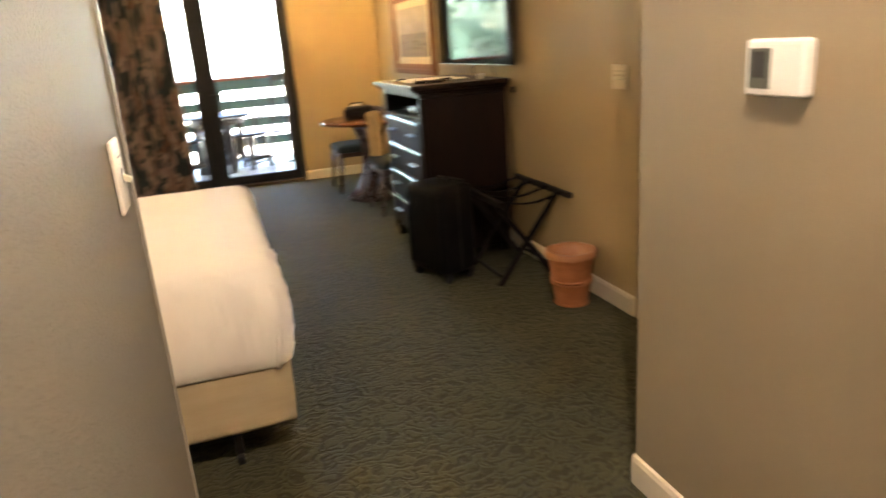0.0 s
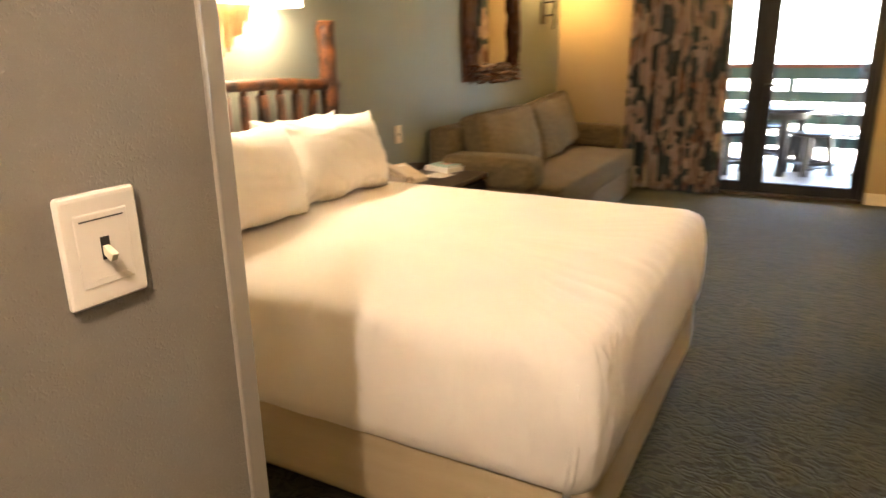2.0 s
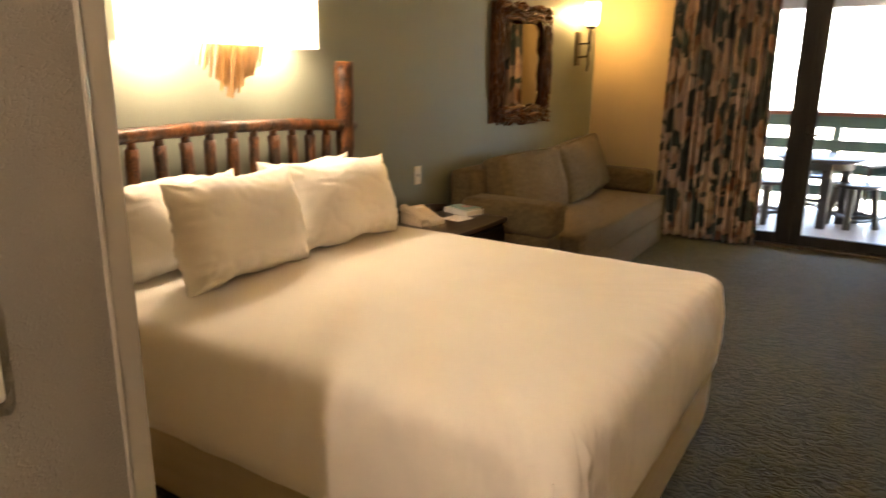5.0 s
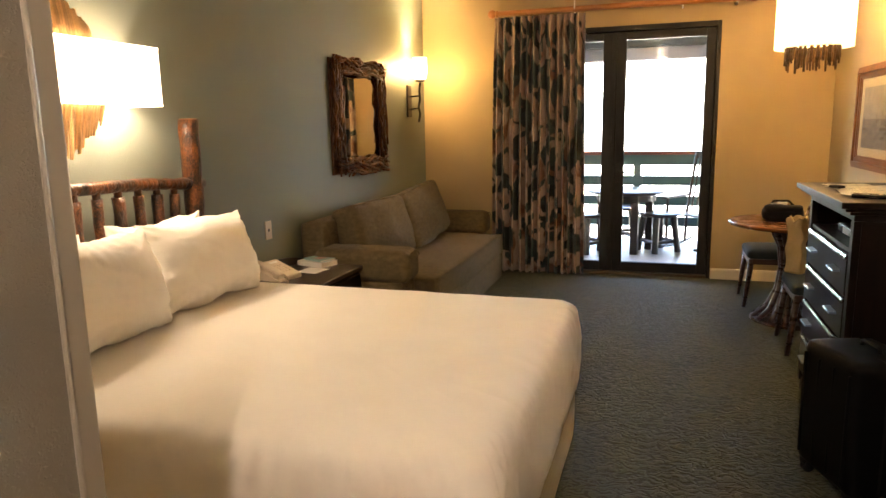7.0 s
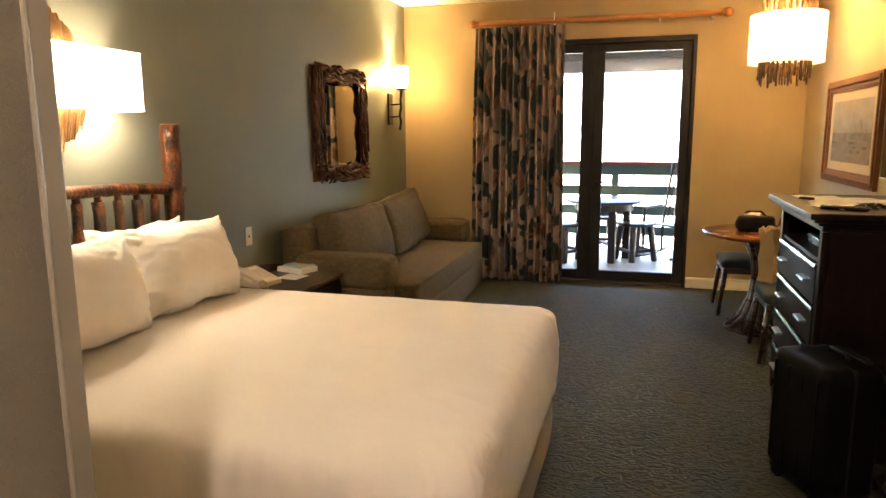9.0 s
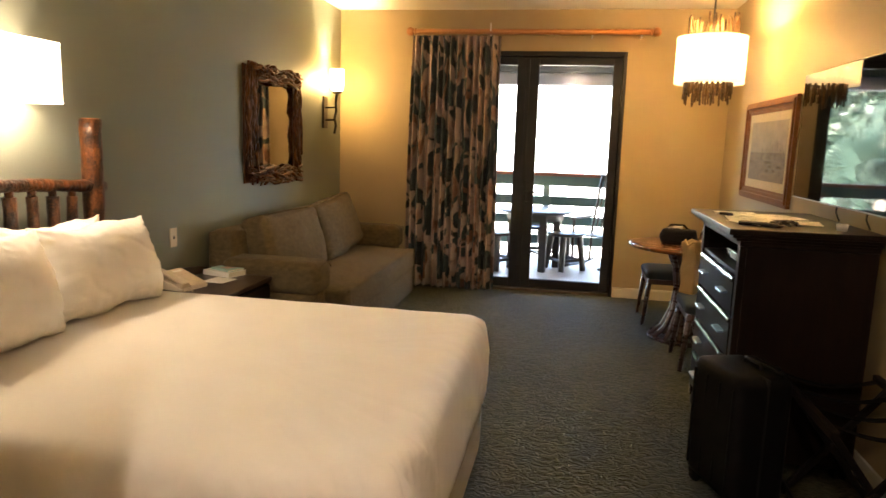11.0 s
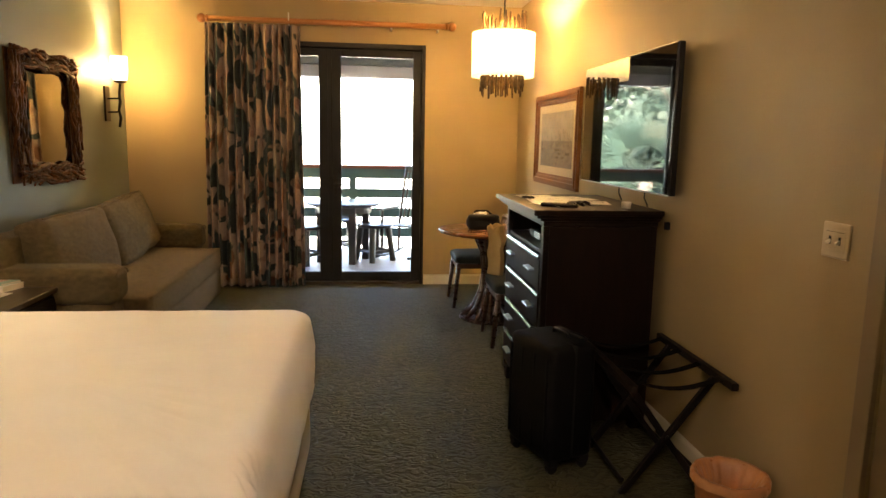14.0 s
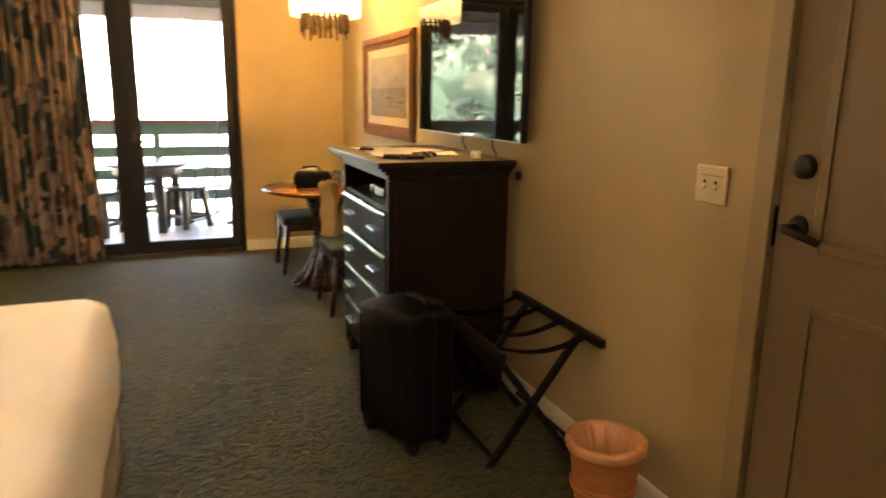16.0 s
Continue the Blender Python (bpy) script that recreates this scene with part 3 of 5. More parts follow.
# ---- bed ----
BX0, BX1, BY0, BY1 = -1.72, 0.258, 1.185, 2.86
bed = thing("bed", (0, 0, 0), 0, "bed with log headboard, white fitted sheet and cream box spring", "bed")
part("box_spring", soft(BX0, BY0 + 0.01, 0.135, BX1 - 0.01, BY1 - 0.01, 0.40, 0.035, 10, lumps=0.004), M_BOX, bed, "cream ticking box spring", True)


def sheet_mesh():
    """The mattress in its fitted sheet: crowned top, rolled edges, pulled folds along the skirt."""
    bm = bmesh.new()
    rows, n = [], 900
    cx, cy, hx, hy = (BX0 + BX1) / 2, (BY0 + BY1) / 2, (BX1 - BX0) / 2, (BY1 - BY0) / 2
    levels = [(0.375, 0.012), (0.385, 0.0), (0.43, -0.006), (0.48, -0.010), (0.53, -0.010), (0.58, -0.008), (0.63, -0.002), (0.67, 0.003), (0.70, 0.009), (0.720, 0.018), (0.735, 0.030), (0.745, 0.046), (0.752, 0.075), (0.755, 0.11), (0.757, 0.16), (0.758, 0.25), (0.759, 0.37), (0.760, 0.50), (0.760, 0.66), (0.760, 0.80)]
    per = 4 * (hx + hy)
    for z, inset in levels:
        row = []
        ax, ay = hx - inset, hy - min(inset, hy - 0.03)
        for i in range(n):
            s = i / n * per
            r = 0.075 if inset < 0.3 else 0.02
            if s < 2 * hx:
                x, y = -hx + s, -hy
            elif s < 2 * hx + 2 * hy:
                x, y = hx, -hy + s - 2 * hx
            elif s < 4 * hx + 2 * hy:
                x, y = hx - (s - 2 * hx - 2 * hy), hy
            else:
                x, y = -hx, hy - (s - 4 * hx - 2 * hy)
            x, y = x * ax / hx, y * ay / hy
            qx, qy = max(-ax + r, min(ax - r, x)), max(-ay + r, min(ay - r, y))
            d = Vector((x - qx, y - qy, 0))
            out = d.normalized() if d.length > 1e-6 else Vector((0, 0, 0))
            p = Vector((qx, qy, 0)) + out * min(d.length, r)
            side = max(0.0, 1 - abs(z - 0.52) / 0.17)
            near = math.exp(-((min(abs(p.x - hx), abs(p.x + hx)) / 0.3) ** 2) - ((min(abs(p.y - hy), abs(p.y + hy)) / 0.3) ** 2))
            slope = s * 9 + z * 16 * (1 if p.x > 0 else -1)
            fold = abs(noise.noise(Vector((slope, z * 2.2, 3.1)))) ** 0.7
            wave = noise.noise(Vector((s * 5.0 + z * 6, z * 4, 3.1))) * 0.012 + fold * 0.022 * (0.35 + 0.9 * near) - 0.008
            wave += noise.noise(Vector((s * 26 + z * 14, z * 5, 8.2))) * 0.011 * near
            south = p.y < 0 and abs(p.y + ay) < 0.09
            pull = 0.20 * math.exp(-(((p.x - 0.80) / 0.26) ** 2)) if south else 0.0
            pull += 0.8 * math.exp(-(((p.y + hy - 0.20) / 0.20) ** 2)) if p.x > 0 and abs(p.x - ax) < 0.09 else 0.0
            high = max(0.0, min(1.0, (z - 0.40) / 0.12)) * max(0.0, min(1.0, (0.762 - z) / 0.03))
            run = (p.x if abs(p.y + ay) < 0.09 else p.y) + (z - 0.75) * 0.75
            tug = abs(noise.noise(Vector((run * 11, z * 1.5, 6.3)))) * 0.045 - 0.010 + 0.008 * noise.noise(Vector((run * 27, z * 2, 2.2)))
            ridge = max(0.0, 1 - abs(noise.noise(Vector((s * 8 + z * 5, z * 1.1, 4.4)))) * 7) * 0.010 - max(0.0, 1 - abs(noise.noise(Vector((s * 13 - z * 4, z * 1.3, 9.4)))) * 8) * 0.009
            p += out * (side * wave + pull * high * tug + ridge * high * min(1.0, near * 0.45 + pull * 0.5 + 0.10))
            if south:
                u, v = p.x - 0.26, 0.745 - z
                r2 = math.hypot(u, v * 1.15)
                p += out * 0.0065 * math.sin(r2 * 92 + 2.2 * u / (0.05 + r2)) * math.exp(-(((r2 - 0.13) / 0.10) ** 2)) * (v > 0)
            dz = noise.noise(Vector((p.x * 2.2, p.y * 2.2, 5))) * 0.006 + noise.noise(Vector((p.x * 7, p.y * 5, 1))) * 0.002 + abs(noise.noise(Vector((p.x * 5 + p.y * 9, p.y * 3 - p.x, 7)))) * 0.006 * min(1.0, max(0.0, (p.x + 0.2) / 0.9))
            low = 0.006 * noise.noise(Vector((s * 7, 0, 4))) if z < 0.39 else 0.0
            row.append(bm.verts.new((cx + p.x, cy + p.y, z + (dz if z > 0.6 else 0) + low)))
        rows.append(row)
    for a, b in zip(rows, rows[1:]):
        for i in range(n):
            j = (i + 1) % n
            bm.faces.new((a[i], a[j], b[j], b[i]))
    bm.faces.new(rows[-1])
    return bm


part("mattress", sheet_mesh(), M_SHEET, bed, "mattress in a smooth white fitted sheet", True)
# tucked corner fold at the foot
for y, s in ((BY0, -1), (BY1, 1)):
    bm = tube([(BX1 - 0.045, y - s * 0.006, 0.68), (BX1 - 0.040, y + s * 0.006, 0.52), (BX1 - 0.05, y + s * 0.006, 0.44), (BX1 - 0.06, y + s * 0.004, 0.375)], [0.004, 0.010, 0.013, 0.009], 8)
    part("tucked_fold", bm, M_SHEET, bed, "", True)
for x in (-1.5, 0.02):
    for y in (BY0 + 0.06, BY1 - 0.06):
        leg = part("leg", tube([(x, y, 0.05), (x, y, 0.15)], 0.016, 10), M_BLACKMETAL, bed)
        part("caster", tube([(x - 0.012, y, 0.026), (x + 0.012, y, 0.026)], 0.026, 14), M_RUBBER, leg)


def log(points, radius, sides=14, wob=0.16):
    pts = []
    for a, b in zip(points, points[1:]):
        a, b = Vector(a), Vector(b)
        k = max(2, int((b - a).length / 0.05))
        pts += [a.lerp(b, i / k) for i in range(k)]
    pts.append(Vector(points[-1]))
    rad = [radius * (1 + 0.10 * noise.noise(p * 11)) for p in pts]
    return tube(pts, rad, sides, wobble=wob)


HX = GX + 0.085
head = part("headboard", log([(HX, 1.235, 1.250), (HX, 1.6, 1.275), (HX, 2.02, 1.284), (HX, 2.45, 1.272), (HX, 2.94, 1.240)], 0.029), M_LOG, bed, "arched log rail of the headboard", True)
part("lower_rail", log([(HX, 1.235, 0.62), (HX, 2.84, 0.62)], 0.028), M_LOG, head, "", True)
for y in (1.215, 2.866):
    post = part("post", log([(HX, y, 0.0), (HX, y, 1.575)], 0.050, 18), M_LOG, head, "thick varnished log post", True)
    part("cut_end", lathe([(0, 0.004), (0.040, 0.004), (0.046, 0.0)], 18, centre=(HX, y, 1.575)), M_LOGEND, head)
for i in range(12):
    y = 1.215 + 0.125 * (i + 1)
    top = 1.245 + 0.036 * (1 - ((y - 2.02) / 0.82) ** 2)
    bm = log([(HX, y, 0.62), (HX + 0.004 * math.sin(i * 2.1), y + 0.006 * math.sin(i * 5), 0.95), (HX, y, top - 0.05)], 0.0265 + 0.002 * math.sin(i * 3.3), 12)
    tube([(HX, y, top - 0.055), (HX, y, top)], 0.018, 10, bm)
    part("spindle", bm, M_LOG, head, "", True)


def pillow_mesh(w, h, d, seed):
    """A plump pillow standing in x (width) and z (height): full edges, eared corners, gathered ends."""
    bm = bmesh.new()
    n, m = 72, 52
    for s in (1, -1):
        g = []
        for i in range(n + 1):
            col = []
            for j in range(m + 1):
                u, v = math.sin(math.pi / 2 * (2 * i / n - 1)), math.sin(math.pi / 2 * (2 * j / m - 1))
                corner = (abs(u) * abs(v)) ** 7
                wide = 1 - 0.075 * (1 - abs(v) ** 3) * abs(u) ** 3 - 0.01 * corner
                tall = 1 - 0.10 * (1 - abs(u) ** 3) * abs(v) ** 3 - 0.01 * corner
                thick = (max(0, 1 - abs(u) ** 3.4) ** 0.62) * (max(0, 1 - abs(v) ** 2.8) ** 0.62)
                ends = abs(u) ** 5 * (1 - abs(v) ** 6)
                tops = abs(v) ** 4 * (1 - abs(u) ** 8)
                sag = noise.noise(Vector((u * 1.3 + seed, v * 1.2, s * 2 + seed))) * 0.018
                gather = noise.noise(Vector((u * 1.5 + seed, v * 9, seed))) * 0.030 * ends + noise.noise(Vector((u * 8 + v * 2, v * 1.2, seed + 4))) * 0.022 * tops
                a = math.atan2(1.02 - abs(v), 1.02 - abs(u))
                r = math.hypot(1.02 - abs(v), 1.02 - abs(u))
                ear = math.sin(a * 9 + seed * 3 + 3 * (u > 0) + 5 * (v > 0)) * 0.011 * math.exp(-(r / 0.42) ** 2)
                crease = -0.017 * max(0, 1 - abs(noise.noise(Vector((u * 1.7 + v * 1.3 + seed * 2, v * 1.9 - u * 0.6, seed)))) * 9)
                p = Vector((u * w / 2 * wide, 0, v * h / 2 * tall))
                p.y = s * max(0.0, d / 2 * thick * (1 - 0.16 * v) + (sag + gather + ear + crease * 0.3) * min(1, thick * 2.2))
                p.z += 0.022 * noise.noise(Vector((u * 1.8, seed, 0))) * abs(v) + 0.006 * noise.noise(Vector((u * 9, seed, 2))) * abs(v)
                p.x += 0.010 * noise.noise(Vector((v * 3.5, seed, 7))) * abs(u)
                col.append(bm.verts.new(p))
            g.append(col)
        for i in range(n):
            for j in range(m):
                q = (g[i][j], g[i + 1][j], g[i + 1][j + 1], g[i][j + 1])
                bm.faces.new(q if s < 0 else q[::-1])
    bmesh.ops.remove_doubles(bm, verts=bm.verts, dist=0.0006)
    return bm


for x, y, z, lean, turn, w, h, d, seed, label in (
    (-1.585, 1.640, 0.935, -11, 89, 0.64, 0.39, 0.18, 1.3, "plump white pillow against the log headboard"),
    (-1.590, 2.400, 0.935, -11, 91, 0.64, 0.39, 0.18, 4.7, "plump white pillow behind another, against the headboard"),
    (-1.325, 1.735, 0.948, -14, 94, 0.66, 0.420, 0.25, 7.9, "plump white pillow propped up in front"),
    (-1.375, 2.385, 0.945, -15, 85, 0.65, 0.405, 0.25, 12.1, "plump creased white pillow propped up in front"),
):
    p = part("pillow", pillow_mesh(w, h, d, seed), M_PILLOW, None, "", True)
    p.matrix_basis = pose(x, y, z, 0, 0, turn) @ pose(0, 0, 0, lean, 0, 0)
    tagged(p, label, "pillow", "pillows on the bed")

# ---- bed lamp ----
LY0, LY1, LD = 1.63, 2.55, 0.21
LY = (LY0 + LY1) / 2
bl = thing("wall_lamp", (GX, LY, 1.63), 0, "lit long box-shaped linen wall lamp with fan of split cane", "wall lamp")
HW, LR, LH = (LY1 - LY0) / 2, 0.022, 0.262
outline = [(0.002, -HW)]
for sgn in (-1, 1):
    for q in range(7):
        a = math.pi / 2 * (q / 6 if sgn < 0 else 1 - q / 6)
        outline.append((LD - LR + LR * math.sin(a), sgn * (HW - LR + LR * math.cos(a))))
outline.append((0.002, HW))
bm = bmesh.new()
inner = [(max(0.002, x - 0.004), y * (1 - 0.004 / HW)) for x, y in outline]
rows = [[bm.verts.new((x, y, z)) for x, y in o] for o, z in ((outline, 0.0), (outline, LH), (inner, LH), (inner, 0.0))]
for k in range(4):
    a, b = rows[k], rows[(k + 1) % 4]
    for i in range(len(outline) - 1):
        bm.faces.new((a[i], a[i + 1], b[i + 1], b[i]))
part("shade", bm, M_SHADE, bl, "cream linen shade, lit")
for z in (0.003, LH - 0.003):
    part("hem", tube([(x + 0.0012, y * 1.002, z) for x, y in outline], 0.0022, 6), M_SHADE, bl)
part("back_plate", box(0.0, -0.12, 0.04, 0.014, 0.12, 0.22, 0.003), M_BLACKMETAL, bl)
for y in (-0.29, 0.29):
    part("socket", tube([(0.014, y * 0.3, 0.15), (0.06, y, 0.19), (0.115, y, 0.12)], 0.008, 8), M_BLACKMETAL, bl)
rng = random.Random(5)
for i in range(30):
    f = (i + 0.5) / 30
    y = 2.055 - LY - 0.18 + 0.36 * f
    ln = 0.16 * (1 - abs(2 * f - 1) ** 1.1) + 0.055 + rng.uniform(-0.02, 0.02)
    r = rng.uniform(0.005, 0.009)
    x = 0.185 + rng.uniform(-0.010, 0.010)
    part("cane", tube([(x, y, 0.03), (x - 0.02, y + rng.uniform(-0.004, 0.004), 0.03 - ln * 0.5), (x - 0.045, y + 0.004, -ln + 0.0)], [r, r, r * 0.8], 6), M_RAFFIA, bl)

for i in range(20):
    f = (i + 0.5) / 20
    y = 2.055 - LY - 0.14 + 0.28 * f
    ln = 0.13 * (1 - abs(2 * f - 1) ** 1.2) + 0.04 + rng.uniform(-0.015, 0.015)
    r = rng.uniform(0.005, 0.009)
    part("cane", tube([(0.175, y, LH - 0.02), (0.165, y + rng.uniform(-0.004, 0.004), LH + ln * 0.5), (0.15, y + 0.004, LH + ln)], [r, r, r * 0.8], 6), M_RAFFIA, bl)

# ---- wall plates ----
def plate(name, place, turn, w, h, toggles, label, category, plastic=M_PLATE):
    """A wall plate whose face looks along its own -y; toggles: their x places."""
    t = thing(name, place, turn, label, category)
    bm = box(-w / 2, -0.009, -h / 2, w / 2, 0, h / 2, 0.0065, segments=3)
    part("cover", bm, plastic, t)
    inner = box(-w / 2 + 0.016, -0.0102, -h / 2 + 0.022, w / 2 - 0.016, -0.004, h / 2 - 0.022, 0.0018)
    part("inset", inner, plastic, t)
    for x in toggles:
        part("slot", box(x - 0.0055, -0.0110, -0.013, x + 0.0055, -0.007, 0.013), M_DARK, t)
        part("toggle", twist(box(-0.0042, -0.018, -0.005, 0.0042, 0.0, 0.005, 0.0012), pose(x, -0.0085, -0.001, 30, 0, 0)), M_TOGGLE, t)
    for z in (-h / 2 + 0.030, h / 2 - 0.030):
        # upper groove is a dark strip, its shade put into the colour
        part("groove", box(-w / 2 + 0.022, -0.0106, z - 0.0008, w / 2 - 0.022, -0.007, z + 0.0008), M_DARK if z > 0 else plastic, t)
    return t


plate("light_switch", (PX + 0.0005, 0.250, 1.240), 90, 0.098, 0.128, (0.0,), "white single toggle switch plate on the textured wall", "light switch")
plate("light_switch", (WX - 0.0005, 1.876, 1.200), -90, 0.130, 0.116, (-0.023, 0.023), "almond double toggle switch plate on the tan wall", "light switch", M_ALMOND)
t = thing("wall_outlet", (GX + 0.0005, 3.683, 0.87), 90, "ivory wall plate with one jack on the sage wall", "wall outlet")
part("cover", box(-0.037, -0.006, -0.060, 0.037, 0, 0.060, 0.003), M_IVORY, t)
part("jack", box(-0.008, -0.0075, -0.009, 0.008, -0.004, 0.009, 0.001), M_DARK, t)

t = thing("thermostat", (EX - 0.0005, 0.075, 1.327), -90, "white thermostat with small grey display on the wall", "thermostat")
part("body", box(-0.079, -0.034, -0.058, 0.079, 0, 0.058, 0.012, segments=3), M_WHITE, t)
part("bezel", box(-0.066, -0.0352, -0.042, -0.006, -0.033, 0.040, 0.001), M_LCD, t, "grey recessed face")
part("display", box(-0.058, -0.0365, -0.020, -0.020, -0.034, 0.034, 0.001), M_DARK, t, "grey display")
part("button", box(0.01, -0.0365, -0.02, 0.03, -0.033, -0.008, 0.001), M_WHITE, t)

# ---- night table and what lies on it ----
nt = thing("night_table", (0, 0, 0), 0, "dark walnut night table with a curved back gallery", "night table")
NY0, NY1, NX1 = 3.10, 4.07, -1.325
part("tabletop", box(GX + 0.02, NY0, 0.572, NX1, NY1, 0.60, 0.006), M_NIGHT, nt)
part("body", box(GX + 0.03, NY0 + 0.04, 0.08, NX1 - 0.04, NY1 - 0.04, 0.572, 0.004), M_ESPRESSO, nt)
for z in (0.12, 0.345):
    dr = part("drawer_front", box(NX1 - 0.041, NY0 + 0.07, z, NX1 - 0.02, NY1 - 0.07, z + 0.20, 0.005), M_ESPRESSO, nt)
    part("handle", tube([(NX1 - 0.02, 3.52, z + 0.12), (NX1 + 0.004, 3.54, z + 0.12), (NX1 + 0.004, 3.64, z + 0.12), (NX1 - 0.02, 3.66, z + 0.12)], 0.005, 8), M_BLACKMETAL, dr)
bm = bmesh.new()
prev = None
for i in range(25):
    f = i / 24
    y = NY0 + 0.01 + (NY1 - NY0 - 0.02) * f
    z = 0.60 + 0.075 * math.sin(math.pi * f) ** 0.6
    now = [bm.verts.new((GX + a, y, b)) for a, b in ((0.022, 0.598), (0.042, 0.598), (0.042, z), (0.022, z))]
    if prev:
        for k in range(4):
            bm.faces.new((prev[k], prev[(k + 1) % 4], now[(k + 1) % 4], now[k]))
    else:
        bm.faces.new(now)
    prev = now
bm.faces.new(prev[::-1])
part("back_gallery", bm, M_NIGHT, nt)
for x in (GX + 0.06, NX1 - 0.07):
    for y in (NY0 + 0.07, NY1 - 0.07):
        part("foot", lathe([(0.018, 0.0), (0.028, 0.08)], 12, centre=(x, y, 0)), M_ESPRESSO, nt)

ph = thing("telephone", (-1.69, 3.50, 0.60), -12, "ivory desk telephone with its handset on the cradle", "telephone")
bm = extrude_path([(-0.105, 0.0), (0.115, 0.0), (0.115, 0.026), (-0.095, 0.098), (-0.105, 0.092)], -0.035, 0.10)
bmesh.ops.bevel(bm, geom=bm.edges[:], offset=0.005, segments=2, affect="EDGES")
part("base", bm, M_PHONE, ph)
bm = extrude_path([(-0.10, 0.0), (0.11, 0.0), (0.11, 0.016), (-0.10, 0.068)], -0.10, -0.0355)
bmesh.ops.bevel(bm, geom=bm.edges[:], offset=0.004, segments=2, affect="EDGES")
part("cradle", bm, M_PHONE, ph)
tilt = pose(0.0, -0.069, 0.066, 0, 17.5, 0)
bm = soft(-0.112, -0.024, -0.004, 0.112, 0.024, 0.020, 0.010, 12)
merge(bm, soft(-0.112, -0.029, -0.022, -0.058, 0.029, 0.018, 0.011, 10))
merge(bm, soft(0.058, -0.029, -0.022, 0.112, 0.029, 0.018, 0.011, 10))
part("handset", twist(bm, tilt), M_PHONE, ph, "handset lying in its cradle", True)
for i in range(3):
    for j in range(4):
        part("key", twist(box(-0.008, -0.009, 0, 0.008, 0.009, 0.004, 0.0015), pose(-0.022 + j * 0.024, 0.012 + i * 0.026, 0.0715 - j * 0.0082, 0, 19, 0)), M_PHONE, ph)
part("display", twist(box(-0.012, -0.035, 0, 0.012, 0.035, 0.0015, 0.0005), pose(-0.065, 0.038, 0.0865, 0, 19, 0)), M_PAPER, ph, "paper label strip")
pts = [(0.115 + 0.003 * i, -0.07 - 0.006 * math.sin(i * 0.5) + 0.004 * math.sin(i * 1.9), 0.008 + 0.003 * math.cos(i * 1.9)) for i in range(16)]
part("cord", tube(pts, 0.004, 6), M_PHONE, ph, "", True)


def book(name, place, turn, w, h, d, cover, label):
    b = thing(name, place, turn, label, "book")
    part("pages", box(-w / 2 + 0.003, -h / 2 + 0.003, 0.002, w / 2 - 0.001, h / 2 - 0.003, d - 0.002), M_PAGES, b)
    bm = box(-w / 2, -h / 2, d - 0.002, w / 2, h / 2, d)
    box(-w / 2, -h / 2, 0, w / 2, h / 2, 0.002, bm=bm)
    box(-w / 2 - 0.002, -h / 2, 0, -w / 2, h / 2, d, bm=bm)
    part("cover", bm, cover, b)
    return b


book("book", (-1.640, 3.945, 0.60), 73, 0.16, 0.23, 0.032, M_PAPER, "thick white book lying on the night table")
b = book("book", (-1.630, 3.955, 0.6325), 66, 0.125, 0.18, 0.012, M_TEAL, "small pale teal book on top of another")
part("print", box(-0.03, -0.04, 0.0121, 0.03, 0.03, 0.0126), M_PINK, b)
tagged(part("notepad", twist(box(-0.075, -0.075, 0, 0.075, 0.075, 0.003), pose(-1.575, 3.75, 0.60, 0, 0, -8)), M_PAPER), "white notepad lying on the night table", "notepad")

# ---- sofa ----
sofa = thing("sofa", (0, 0, 0), 0, "olive taupe chenille two-seat sofa with loose back cushions", "sofa")
SX, S0, S1 = GX + 0.03, 4.00, 6.60
SF = -0.885                                  # front of the seat
part("base", soft(SX, S0 + 0.05, 0.05, SF - 0.09, S1 - 0.05, 0.27, 0.03, 8, lumps=0.003), M_SOFA, sofa, "", True)
part("back", soft(SX, S0 + 0.035, 0.08, SX + 0.19, S1, 0.872, 0.030, 16, lumps=0.004), M_SOFA, sofa, "", True)


def arm(y0, y1, front, top):
    """A padded arm along x: rounded pad over a narrower panel."""
    bm = soft(SX + 0.12, y0, top - 0.225, front, y1, top, 0.062, 22, bulge=(0.010, 0.0, 0.006), lumps=0.004, freq=5, seed=y0)
    a = part("armrest", bm, M_SOFA, sofa, "padded arm with rounded top", True)
    part("arm_panel", soft(SX + 0.12, y0 + 0.014, 0.045, front - 0.035, y1 - 0.014, top - 0.21, 0.018, 8, lumps=0.002), M_SOFA, a, "", True)
    loop = [(front + 0.004, y0 + 0.03 + (y1 - y0 - 0.06) * (0.5 - 0.5 * math.cos(q * math.pi / 10)), top - 0.055 + 0.045 * math.sin(q * math.pi / 10)) for q in range(11)]
    part("arm_seam", tube(loop, 0.004, 6), M_SOFA, a, "", True)


arm(S0 - 0.02, S0 + 0.245, -1.005, 0.700)
arm(S1 - 0.24, S1, -1.075, 0.665)
part("seat_cushion", soft(SX + 0.15, S0 + 0.247, 0.275, SF, S1 - 0.242, 0.468, 0.030, 26, bulge=(0.010, 0, 0.018), lumps=0.010, freq=3), M_SOFA, sofa, "long boxed seat cushion", True)
for z in (0.288, 0.462):
    wob = [(SF - 0.006 + 0.003 * noise.noise(Vector((q, z, 0))), S0 + 0.27 + (S1 - S0 - 0.54) * q / 30, z + 0.005 * noise.noise(Vector((q * 0.6, 3, z)))) for q in range(31)]
    part("piping", tube(wob, 0.006, 6), M_SOFA, sofa, "", True)
part("front_panel", soft(SF - 0.10, S0 + 0.250, 0.03, SF - 0.012, S1 - 0.245, 0.274, 0.014, 8, lumps=0.003), M_SOFA, sofa, "", True)
